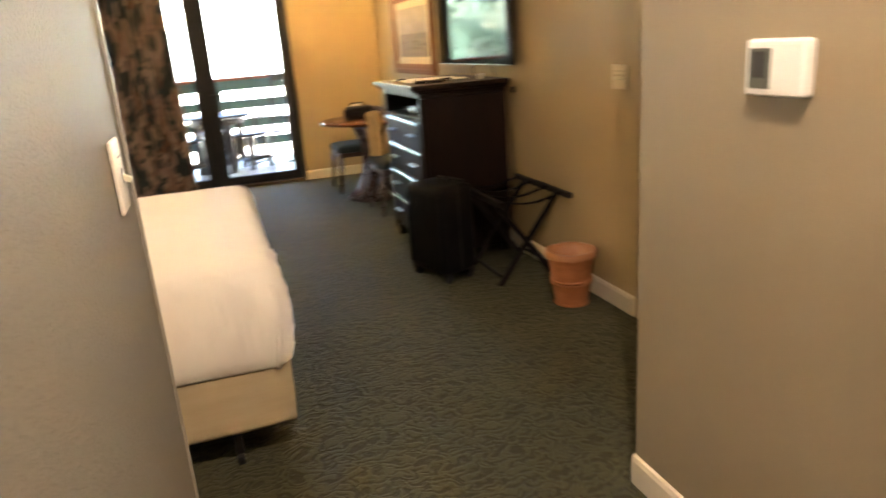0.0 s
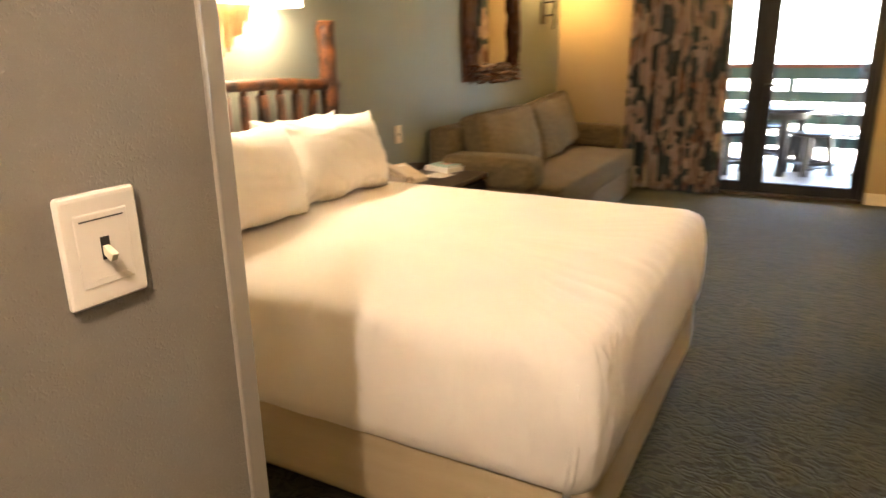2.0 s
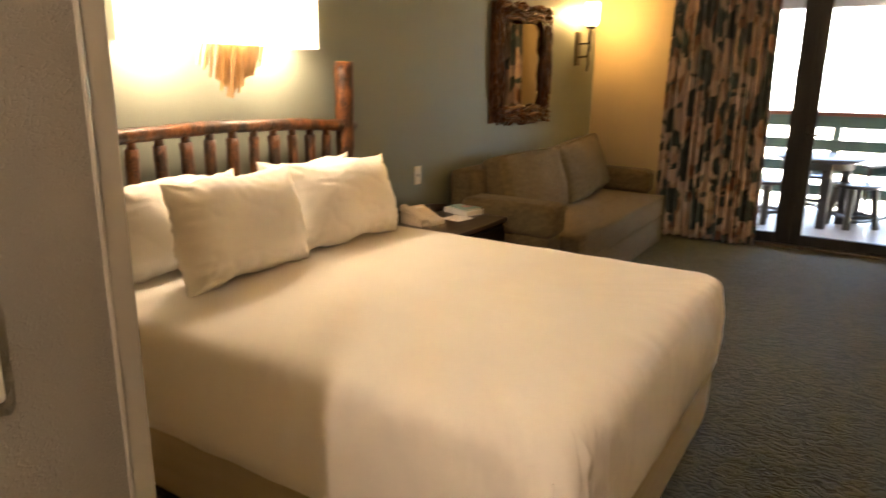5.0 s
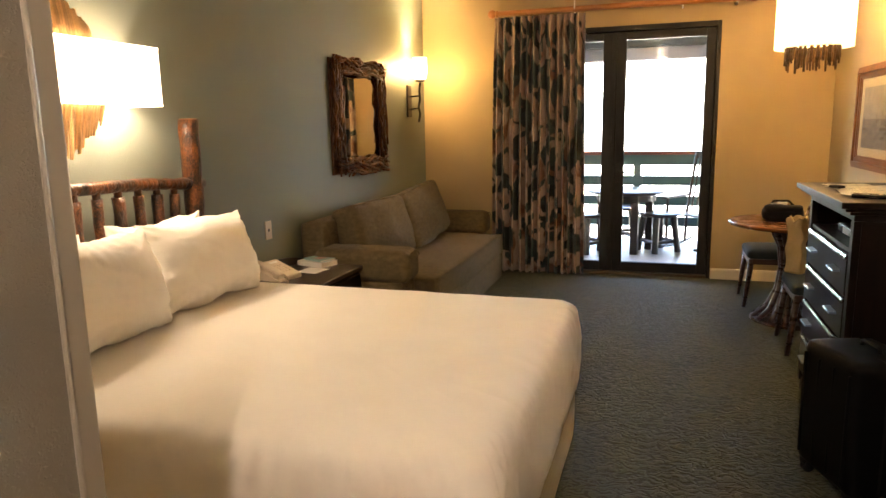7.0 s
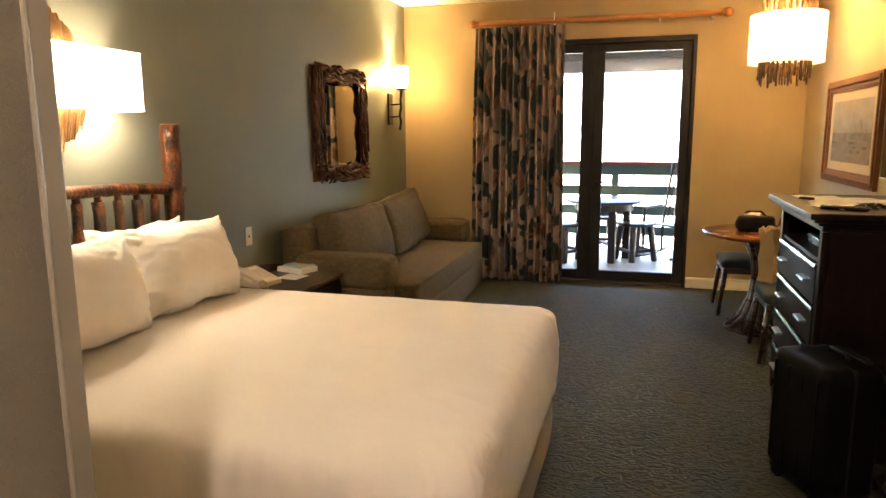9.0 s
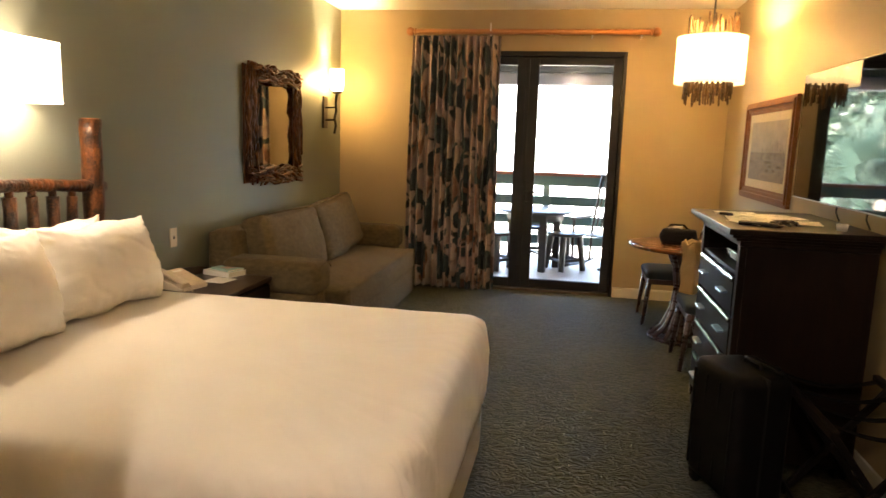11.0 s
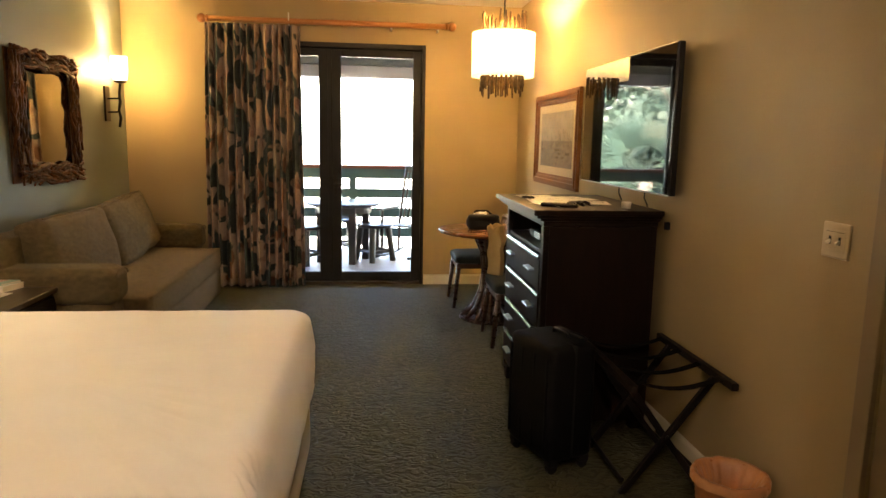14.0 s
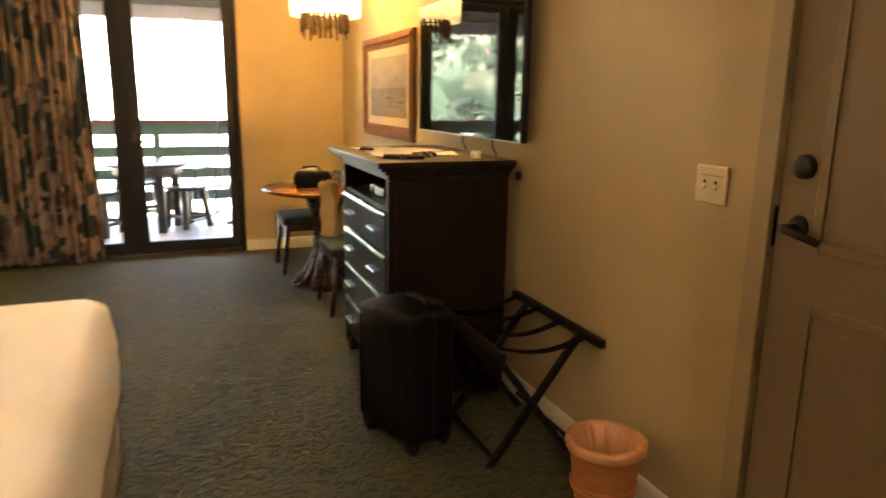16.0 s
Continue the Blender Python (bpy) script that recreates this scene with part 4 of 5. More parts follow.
for y, hw, z, tip, roll, s in ((4.735, 0.500, 0.702, -17, -1.0, 3.0), (5.735, 0.490, 0.722, -18, 4.0, 9.0)):
    m = pose(SX + 0.285, y, z, 0, tip, 0) @ pose(0, 0, 0, roll, 0, 0)
    bm = soft(-0.10, -hw, -0.25, 0.10, hw, 0.245, 0.050, 30, bulge=(0.062, 0.0, 0.010), lumps=0.016, freq=4.2, seed=s)
    cu = part("back_cushion", twist(bm, m), M_SOFA, sofa, "plump loose boxed back cushion", True)
    for e in (-0.085, 0.085):
        edge = [(e, -hw + 0.055 + (2 * hw - 0.11) * q / 20, 0.238 + 0.008 * (1 - (q / 10 - 1) ** 2)) for q in range(21)]
        part("piping", twist(tube(edge, 0.0055, 6), m), M_SOFA, cu, "", True)
for x in (SX + 0.08, -1.06):
    for y in (S0 + 0.10, S1 - 0.10):
        part("foot", lathe([(0, 0), (0.022, 0.0), (0.030, 0.07)], 12, centre=(x, y, 0)), M_ESPRESSO, sofa)

# ---- mirror with twig frame ----
mr = thing("mirror", (GX, 5.145, 1.60), 0, "wall mirror in a frame of dark woven twigs", "mirror")
MW, MH = 0.53, 0.465
part("mirror_glass", box(0.012, -MW + 0.15, -MH + 0.11, 0.020, MW - 0.15, MH - 0.11), M_SILVERED, mr, "clear mirror glass")
bm = box(0.0, -MW + 0.02, -MH + 0.02, 0.012, MW - 0.02, MH - 0.02, 0.002)
part("backing", bm, M_TWIG, mr)
rng = random.Random(11)
for k in range(148):
    side = k % 4
    rad = rng.uniform(0.007, 0.0135)
    if side < 2:
        y = (-1 if side else 1) * (MW - rng.uniform(0.012, 0.165))
        z0, z1 = sorted((rng.uniform(-MH, MH - 0.3), rng.uniform(-MH + 0.3, MH)))
        z1 = min(MH, max(z1, z0 + 0.45))
        pts = [(0.028 + rng.uniform(0, 0.035), y + 0.014 * math.sin(i * 1.1 + k), z0 + (min(z1, MH) - z0) * i / 7) for i in range(8)]
    else:
        z = (-1 if side == 3 else 1) * (MH - rng.uniform(0.012, 0.125))
        y0 = rng.uniform(-MW + 0.01, MW - 0.35)
        y1 = min(MW - 0.01, y0 + rng.uniform(0.3, 0.7))
        pts = [(0.032 + rng.uniform(0, 0.04), y0 + (y1 - y0) * i / 7, max(-MH, min(MH, z + 0.020 * math.sin(i * 1.25 + k * 1.7)))) for i in range(8)]
    part("twig", tube(pts, [rad * 0.8, rad, rad, rad, rad, rad, rad, rad * 0.6], 7, wobble=0.15), M_TWIG, mr, "", True)

# ---- sconce ----
sc = thing("wall_sconce", (GX, 6.36, 1.61), 0, "lit wall sconce with black branch arm and glass shade", "wall sconce")
part("back_plate", box(0, -0.055, 0.0, 0.016, 0.055, 0.31, 0.004), M_BLACKMETAL, sc)
bm = tube([(0.105, 0.0, -0.05), (0.12, 0.006, 0.03), (0.108, -0.004, 0.10), (0.122, 0.004, 0.17), (0.118, 0, 0.25), (0.13, 0, 0.335)], [0.011, 0.013, 0.011, 0.013, 0.010, 0.012], 10, wobble=0.3)
tube([(0.014, 0, 0.08), (0.11, 0, 0.085)], 0.008, 8, bm)
tube([(0.014, 0, 0.20), (0.118, 0, 0.205)], 0.008, 8, bm)
part("arm", bm, M_BLACKMETAL, sc, "black iron branch", True)
part("cup", lathe([(0, 0.33), (0.05, 0.345), (0.06, 0.36), (0.055, 0.362), (0, 0.35)], 20, centre=(0.13, 0, 0)), M_BLACKMETAL, sc)
part("shade", lathe([(0.052, 0.365), (0.066, 0.40), (0.070, 0.57), (0.066, 0.57), (0.062, 0.40), (0.048, 0.368)], 28, centre=(0.13, 0, 0)), M_SGLASS, sc, "frosted glass shade, lit", True)

# ---- curtain and rod ----
def curtain_mesh():
    bm = bmesh.new()
    uvl = bm.loops.layers.uv.new("cloth")
    n, m = 420, 24
    grid, us = [], []
    length, last = 0.0, None
    for i in range(n + 1):
        f = i / n
        col = []
        for j in range(m + 1):
            g = j / m
            ph = 2 * math.pi * 12.5 * f + 1.1 * math.sin(5 * f * math.pi) + 0.7 * noise.noise(Vector((f * 7, 4, g * 0.7)))
            deep = 0.040 + 0.020 * g + 0.016 * noise.noise(Vector((f * 9, 1, 0)))
            deep *= 0.55 + 0.45 * min(1.0, g / 0.06)
            spread = 0.44 + 0.012 * g + 0.02 * math.sin(g * 2.6) * (1 if f < 0.5 else 0.2)
            x = -0.605 + (2 * f - 1) * spread + 0.018 * math.sin(2 * ph) * g
            y = FY - 0.135 + deep * math.sin(ph) + 0.012 * noise.noise(Vector((f * 30, g * 2.2, 2)))
            z = 2.555 - g * 2.535 + 0.008 * noise.noise(Vector((f * 6, 0, 9))) * g
            col.append(bm.verts.new((x, y, z)))
        p = Vector((-0.605 + (2 * f - 1) * 0.44, 0.050 * math.sin(2 * math.pi * 12.5 * f), 0))
        length += (p - last).length if last else 0.0
        last = p
        us.append(length)
        grid.append(col)
    for i in range(n):
        for j in range(m):
            fc = bm.faces.new((grid[i][j], grid[i][j + 1], grid[i + 1][j + 1], grid[i + 1][j]))
            for lp, (a, b) in zip(fc.loops, ((i, j), (i, j + 1), (i + 1, j + 1), (i + 1, j))):
                lp[uvl].uv = (us[a], 2.535 * (1 - b / m))
    return bm


cur = part("curtain", curtain_mesh(), M_CURTAIN, None, "", True)
sol = cur.modifiers.new("thick", "SOLIDIFY")
sol.thickness = 0.003
tagged(cur, "pleated floor-length curtain printed with teal leaves, drawn aside", "curtain")
rod = thing("curtain_rod", (0.11, FY - 0.09, 2.60), 0, "orange-stained wooden curtain rod with ball ends", "curtain rod")
part("pole", tube([(-1.14, 0, 0), (1.14, 0, 0)], 0.027, 18), M_RODWOOD, rod, "", True)
for s in (-1, 1):
    bm = tube([(s * 1.135, 0, 0), (s * 1.15, 0, 0), (s * 1.16, 0, 0)], [0.034, 0.034, 0.022], 18)
    part("finial", ball((s * 1.195, 0, 0), 0.043, bm), M_RODWOOD, rod, "turned wooden ball", True)
for x in (-0.38, 0.60, 1.06):
    part("bracket", box(x - 0.008, -0.01, -0.05, x + 0.008, 0.09, -0.03, 0.003), M_WHITE, rod, "white bracket")
part("hook", box(-0.386, -0.034, 0.0, -0.374, -0.028, 0.075, 0.002), M_WHITE, rod)


# ---- chest of drawers ----
CX, C0, C1 = 1.365, 3.115, 4.015
ch = thing("chest_of_drawers", (0, 0, 0), 0, "tall espresso chest of four drawers with an open top bay", "chest of drawers")
for y in (C0, C1 - 0.025):
    part("side_panel", box(CX + 0.031, y, 0.06, 1.951, y + 0.025, 1.084), M_ESPRESSO, ch)
part("back_panel", box(1.931, C0 + 0.025, 0.06, 1.951, C1 - 0.025, 1.11), M_ESPRESSO, ch)
part("bay_shelf", box(CX + 0.01, C0 + 0.025, 0.935, 1.931, C1 - 0.025, 0.955, 0.002), M_ESPRESSO, ch)
part("drawer_case", box(CX + 0.03, C0 + 0.025, 0.08, 1.931, C1 - 0.025, 0.93), M_ESPRESSO, ch)
for y in (C0, C1 - 0.045):
    part("stile", box(CX, y - (0.001 if y == C0 else -0.001), 0.06, CX + 0.03, y + 0.045, 1.084, 0.002), M_ESPRESSO, ch)
bm = bmesh.new()
for o, z0, z1 in ((0.0, 1.085, 1.112), (0.022, 1.112, 1.128), (0.045, 1.128, 1.144), (0.065, 1.144, 1.172)):
    box(CX - o, C0 - o, z0, 1.958, C1 + o, z1, 0.005, bm)
part("top", bm, M_ESPRESSO, ch, "moulded overhanging top")
ZS = [(0.745, 0.93), (0.545, 0.733), (0.345, 0.533), (0.13, 0.333)]
for z0, z1 in ZS:
    dr = part("drawer_front", box(CX - 0.004, C0 + 0.05, z0, CX + 0.03, C1 - 0.05, z1 - 0.02, 0.004), M_ESPRESSO, ch)
    part("lip", extrude_path([(CX + 0.02, z1 - 0.020), (CX - 0.012, z1 - 0.020), (CX - 0.013, z1 - 0.010), (CX - 0.0065, z1 - 0.0007), (CX + 0.02, z1)], C0 + 0.05, C1 - 0.05), M_LIP, dr, "polished drawer lip")
    for y in (C0 + 0.21, C1 - 0.21):
        zc = (z0 + z1) / 2 + 0.005
        part("handle", extrude_path([(CX - 0.003, zc - 0.007), (CX - 0.033, zc - 0.008), (CX - 0.036, zc - 0.005), (CX - 0.032, zc), (CX - 0.003, zc + 0.004)], y - 0.065, y + 0.065), M_PULL, dr, "sloping satin metal pull")
for x, y in ((CX + 0.01, C0 + 0.02), (CX + 0.01, C1 - 0.08), (1.882, C0 + 0.02), (1.882, C1 - 0.08)):
    part("foot", box(x, y, 0.0, x + 0.06, y + 0.06, 0.08, 0.006), M_ESPRESSO, ch)
cb = thing("cable_box", (CX + 0.17, 3.56, 0.956), 0, "small black set-top box with silver front in the open bay", "cable box")
part("body", box(-0.10, -0.13, 0.006, 0.10, 0.13, 0.05, 0.004), M_BEZEL, cb)
part("front", box(-0.104, -0.11, 0.012, -0.099, 0.02, 0.044, 0.001), M_STEEL, cb, "silver front panel")
for y in (-0.1, 0.1):
    part("foot", box(-0.08, y - 0.01, 0, 0.08, y + 0.01, 0.006), M_RUBBER, cb)

rng = random.Random(3)
for i, (x, y, turn, w, h, label) in enumerate((
    (1.52, 3.83, 8, 0.21, 0.30, "white printed sheet lying on the chest"),
    (1.50, 3.55, -6, 0.22, 0.29, "white brochure lying on the chest"),
    (1.68, 3.70, 15, 0.20, 0.27, "white sheet of paper on the chest"),
    (1.44, 3.30, 30, 0.10, 0.21, "folded white leaflet on the chest"),
    (1.72, 3.40, -12, 0.14, 0.21, "open white folder on the chest"),
)):
    p = thing("paper", (x, y, 1.1722 + 0.0018 * i), turn, label, "paper", "papers on the chest")
    bm = bmesh.new()
    g = [[bm.verts.new((-w / 2 + w * a / 6, -h / 2 + h * b / 6, 0.0006 + 0.006 * max(0, noise.noise(Vector((a * 0.5, b * 0.5, i * 3.7)))))) for b in range(7)] for a in range(7)]
    for a in range(6):
        for b in range(6):
            bm.faces.new((g[a][b], g[a + 1][b], g[a + 1][b + 1], g[a][b + 1]))
    sh = part("sheet", bm, M_PAPER, p)
    for k in range(5):
        part("print_line", box(-w * 0.36, h * (0.30 - 0.14 * k), 0.0075, w * (0.36 - 0.1 * (k % 3)), h * (0.30 - 0.14 * k) + 0.004, 0.0078), M_LCD, p)
rm = thing("remote_control", (1.47, 3.22, 1.172), 62, "slim black remote control on the chest", "remote control")
part("body", box(-0.024, -0.095, 0, 0.024, 0.095, 0.020, 0.007), M_BEZEL, rm)
for k in range(6):
    part("button", box(-0.012, -0.07 + k * 0.022, 0.019, 0.012, -0.06 + k * 0.022, 0.022, 0.001), M_RUBBER, rm)
kk = thing("car_key", (1.40, 3.62, 1.182), 30, "small black car key on a paper", "key")
part("fob", box(-0.018, -0.035, 0.0, 0.018, 0.035, 0.014, 0.005), M_RUBBER, kk)
part("ring", tube([(0.018 * math.cos(a * 0.6), 0.05 + 0.018 * math.sin(a * 0.6), 0.004) for a in range(12)], 0.002, 6), M_STEEL, kk)
w = thing("sunglasses", (1.62, 3.30, 1.172), 40, "black sunglasses folded on the chest", "sunglasses")
for s in (-1, 1):
    part("lens", twist(lathe([(0, 0.004), (0.024, 0.003), (0.028, 0.0), (0, 0)], 16), pose(s * 0.034, 0, 0.012, 24, 0, 0)), M_SCREEN, w)
    part("temple", tube([(s * 0.064, 0, 0.014), (s * 0.060, 0.06, 0.016), (s * -0.02, 0.075, 0.01)], 0.003, 6), M_BEZEL, w)
part("bridge", tube([(-0.012, 0, 0.016), (0, -0.003, 0.020), (0.012, 0, 0.016)], 0.003, 6), M_BEZEL, w)
gl = thing("drinking_glass", (1.80, 3.16, 1.172), 0, "small clear glass on the chest", "glass")
part("bowl", lathe([(0, 0.004), (0.022, 0.004), (0.026, 0.035), (0.024, 0.035), (0.020, 0.008), (0, 0.008)], 20), mat("pale_glass", (0.75, 0.72, 0.62), None, 9, 0.08), gl, "", True)

# ---- television ----
tv = thing("television", (WX, 3.675, 1.615), 0, "wide black flat television on the wall, switched off", "television")
part("bracket", box(-0.05, -0.25, -0.18, 0.0, 0.25, 0.18, 0.006), M_BLACKMETAL, tv)
part("housing", box(-0.082, -0.69, -0.365, -0.045, 0.69, 0.365, 0.008), M_BEZEL, tv)
part("screen", box(-0.0845, -0.682, -0.3585, -0.0815, 0.682, 0.358, 0.001), M_SCREEN, tv, "glossy black screen")
part("rim", box(-0.0852, -0.69, -0.366, -0.081, 0.69, -0.360, 0.001), M_STEEL, tv, "thin silver lower rim")
for y in (-0.33, 0.05):
    part("cable", tube([(-0.05, y, -0.34), (-0.06, y - 0.02, -0.40), (-0.05, y - 0.05, -0.443)], 0.004, 6), M_RUBBER, tv)
po = thing("power_adapter", (WX - 0.001, 3.125, 1.09), 0, "black plug in the wall beside the chest", "plug")
part("plug", box(-0.024, -0.013, -0.02, 0.0, 0.013, 0.02, 0.004), M_RUBBER, po)

# ---- framed picture ----
pf = thing("framed_picture", (WX, 5.31, 1.52), 0, "framed faded print of ships in a harbour with cream mat", "picture")
PW, PH = 0.645, 0.375
bm = bmesh.new()
for o, d in ((0.0, 0.030), (0.022, 0.040), (0.048, 0.026), (0.066, 0.018)):
    e = o + 0.026
    for y0, z0, y1, z1 in ((-PW + o, -PH + o, PW - o, -PH + e), (-PW + o, PH - e, PW - o, PH - o), (-PW + o, -PH + e, -PW + e, PH - e), (PW - e, -PH + e, PW - o, PH - e)):
        box(-d, y0, z0, -0.001, y1, z1, 0.003, bm)
part("frame", bm, M_GOLDFRAME, pf, "moulded brown wooden frame")
part("mat_board", box(-0.012, -PW + 0.09, -PH + 0.09, -0.004, PW - 0.09, PH - 0.09), M_MAT, pf)
IW, IH = PW - 0.175, PH - 0.155
part("print", box(-0.0135, -IW, -IH, -0.0115, IW, IH), M_PRINTSKY, pf, "pale printed sky")
part("water", box(-0.0142, -IW, -IH, -0.0130, IW, -0.01), M_PRINT, pf)
rng = random.Random(8)
for k in range(16):
    y, h = rng.uniform(-IW + 0.03, IW - 0.05), rng.uniform(0.05, 0.14)
    part("mast", box(-0.0150, y, -0.06, -0.0140, y + 0.004, -0.06 + h), M_PRINTDARK, pf)
    if k % 2:
        part("hull", box(-0.0152, y - 0.035, -0.09 - 0.03 * (k % 3), -0.0141, y + 0.035, -0.072 - 0.03 * (k % 3)), M_PRINTDARK, pf)
gls = part("picture_glass", box(-0.0185, -PW + 0.085, -PH + 0.085, -0.0170, PW - 0.085, PH - 0.085), M_PANE, pf)
gls.visible_shadow = False

# ---- pendant lamp ----
pl = thing("pendant_lamp", (1.55, 5.30, 2.0), 0, "lit drum pendant with twig clusters above and below", "pendant lamp")
part("shade", lathe([(0.247, 0.0), (0.247, 0.335), (0.243, 0.335), (0.243, 0.0), (0.247, 0.0)], 48), M_PSHADE, pl, "cream drum shade, lit", True)
part("diffuser", lathe([(0, 0.026), (0.15, 0.026), (0.2425, 0.028), (0.2425, 0.032), (0, 0.030)], 40), M_PSHADE, pl, "round lower diffuser, lit", True)
part("rod", tube([(0, 0, 0.30), (0, 0, CZ - 2.0)], 0.007, 10), M_BLACKMETAL, pl)
part("canopy", lathe([(0, CZ - 2.0), (0.06, CZ - 2.0), (0.055, CZ - 2.025), (0, CZ - 2.03)], 24), M_BLACKMETAL, pl)
part("spider", box(-0.243, -0.006, 0.325, 0.243, 0.006, 0.331), M_BLACKMETAL, pl)
rng = random.Random(21)
for k in range(104):
    a = 2 * math.pi * k / 104 * 2 + rng.uniform(-0.03, 0.03)
    r = 0.158 + rng.uniform(-0.012, 0.012)
    top = k % 2 == 0
    ln = rng.uniform(0.045, 0.165)
    z0, z1 = (0.33, 0.335 + ln) if top else (0.01, -ln)
    x, y = r * math.cos(a), r * math.sin(a)
    part("twig", tube([(x, y, z0), (x * 1.01 + rng.uniform(-0.008, 0.008), y * 1.01 + rng.uniform(-0.008, 0.008), (z0 + z1) / 2), (x * 1.02, y * 1.02, z1)], [0.010, 0.009, 0.007], 6, wobble=0.4), M_BRANCH, pl)
for z in (0.015, 0.325):
    part("twig_ring", tube([(0.158 * math.cos(a * math.pi / 18), 0.158 * math.sin(a * math.pi / 18), z) for a in range(37)], 0.005, 6), M_BLACKMETAL, pl)
for a in (0, 2.094, 4.189):
    part("strut", tube([(0.158 * math.cos(a), 0.158 * math.sin(a), 0.02), (0.158 * math.cos(a), 0.158 * math.sin(a), 0.325)], 0.003, 6), M_BLACKMETAL, pl)

# ---- round table with chairs ----
TX, TY = 1.545, 5.46
tb = thing("dining_table", (TX, TY, 0), 0, "round cherry wood table on a flared slatted pedestal", "table")
part("tabletop", lathe([(0, 0.728), (0.38, 0.728), (0.45, 0.738), (0.465, 0.75), (0.465, 0.762), (0.455, 0.768), (0, 0.768)], 56), M_CHERRY, tb, "round glossy cherry top", True)
part("collar", lathe([(0, 0.66), (0.12, 0.69), (0.16, 0.73), (0, 0.73)], 24), M_CHERRYDARK, tb)
for k in range(14):
    a = 2 * math.pi * k / 14
    pts = [(r * math.cos(a), r * math.sin(a), z) for r, z in ((0.15, 0.70), (0.095, 0.58), (0.075, 0.42), (0.095, 0.25), (0.16, 0.10), (0.255, 0.018))]
    part("pedestal_slat", tube(pts, [0.018, 0.019, 0.019, 0.021, 0.022, 0.018], 8), M_CHERRYDARK, tb, "", True)
part("base_ring", lathe([(0, 0.0), (0.27, 0.0), (0.275, 0.012), (0.24, 0.026), (0, 0.03)], 32), M_CHERRYDARK, tb)


def chair(place, turn, label):
    """A low-backed dining chair that looks along its own +y."""
    c = thing("dining_chair", place, turn, label, "chair", "chairs round the table")
    part("seat", soft(-0.235, -0.22, 0.40, 0.235, 0.24, 0.475, 0.03, 10, bulge=(0, 0, 0.015)), M_TEALSEAT, c, "teal upholstered seat", True)
    bm = box(-0.225, -0.21, 0.36, 0.225, 0.225, 0.405, 0.006)
    part("seat_frame", bm, M_CHERRYDARK, c)
    for sx in (-1, 1):
        part("leg", tube([(sx * 0.205, 0.205, 0.40), (sx * 0.215, 0.225, 0.20), (sx * 0.225, 0.245, 0.0)], [0.024, 0.020, 0.015], 8), M_CHERRYDARK, c, "", True)
        part("leg", tube([(sx * 0.205, -0.20, 0.40), (sx * 0.205, -0.215, 0.2), (sx * 0.21, -0.265, 0.0)], [0.024, 0.020, 0.016], 8), M_CHERRYDARK, c, "", True)
        part("back_post", tube([(sx * 0.205, -0.20, 0.38), (sx * 0.205, -0.225, 0.60), (sx * 0.20, -0.275, 0.80)], [0.022, 0.020, 0.016], 8), M_CHERRYDARK, c, "", True)
    bm = bmesh.new()
    rail = [(0.205 * (2 * i / 8 - 1), -0.272 - 0.035 * math.sin(math.pi * i / 8), 0.0) for i in range(9)]
    prev = None
    for x, y, _ in rail:
        now = [bm.verts.new((x, y + d, z)) for d, z in ((-0.010, 0.68), (0.010, 0.68), (0.004, 0.815), (-0.016, 0.815))]
        if prev:
            for k in range(4):
                bm.faces.new((prev[k], prev[(k + 1) % 4], now[(k + 1) % 4], now[k]))
        prev = now
    bmesh.ops.recalc_face_normals(bm, faces=bm.faces)
    part("backrest", bm, M_CHERRYDARK, c, "curved back rail", True)
    return c


chair((1.51, 6.02, 0), 90, "dark cherry dining chair with teal seat, pushed under the table")
chair((1.645, 4.80, 0), 90, "dark cherry dining chair with a canvas tote on its seat")
# tote standing on the near chair
to = thing("tote_bag", (1.475, 4.94, 0.478), 40, "beige canvas tote bag standing on the chair", "bag")
bm = soft(-0.03, -0.075, 0.0, 0.03, 0.075, 0.29, 0.010, 20)
for vert in bm.verts:
    w, f = vert.co * 13, vert.co.z / 0.29
    vert.co.x += 0.026 * noise.noise(w) * (0.3 + f)
    vert.co.y = vert.co.y * (0.92 - 0.22 * f) + 0.016 * noise.noise(w * 1.4 + Vector((3, 1, 0)))
    vert.co.z = vert.co.z * 1.33 + 0.05 * f * noise.noise(Vector((vert.co.y * 16, 2, vert.co.x * 10)))
part("body", bm, M_TOTE, to, "creased canvas body", True)
for s in (-1, 1):
    part("strap", tube([(s * 0.02, -0.05, 0.37), (s * 0.03, -0.04, 0.39), (s * 0.042, 0.0, 0.35), (s * 0.03, 0.04, 0.39), (s * 0.02, 0.05, 0.37)], 0.008, 8), M_TOTE, to, "", True)

bg = thing("camera_bag", (1.46, 5.46, 0.768), -8, "soft black camera bag lying on the table", "bag")
part("body", soft(-0.135, -0.09, 0.0, 0.135, 0.09, 0.112, 0.035, 14, bulge=(0.01, 0.01, 0.015), lumps=0.014, freq=8), M_BAG, bg, "", True)
part("flap", soft(-0.13, -0.100, 0.07, 0.13, 0.02, 0.124, 0.02, 10, lumps=0.008, freq=8), M_BAG, bg, "", True)
part("handle", tube([(-0.10, 0, 0.105), (-0.07, 0.0, 0.150), (0.03, 0.0, 0.152), (0.08, 0, 0.105)], 0.009, 8), M_BAG, bg, "", True)
part("buckle", box(-0.09, -0.02, 0.120, -0.05, 0.01, 0.134, 0.003), M_STEEL, bg, "pale metal buckle")
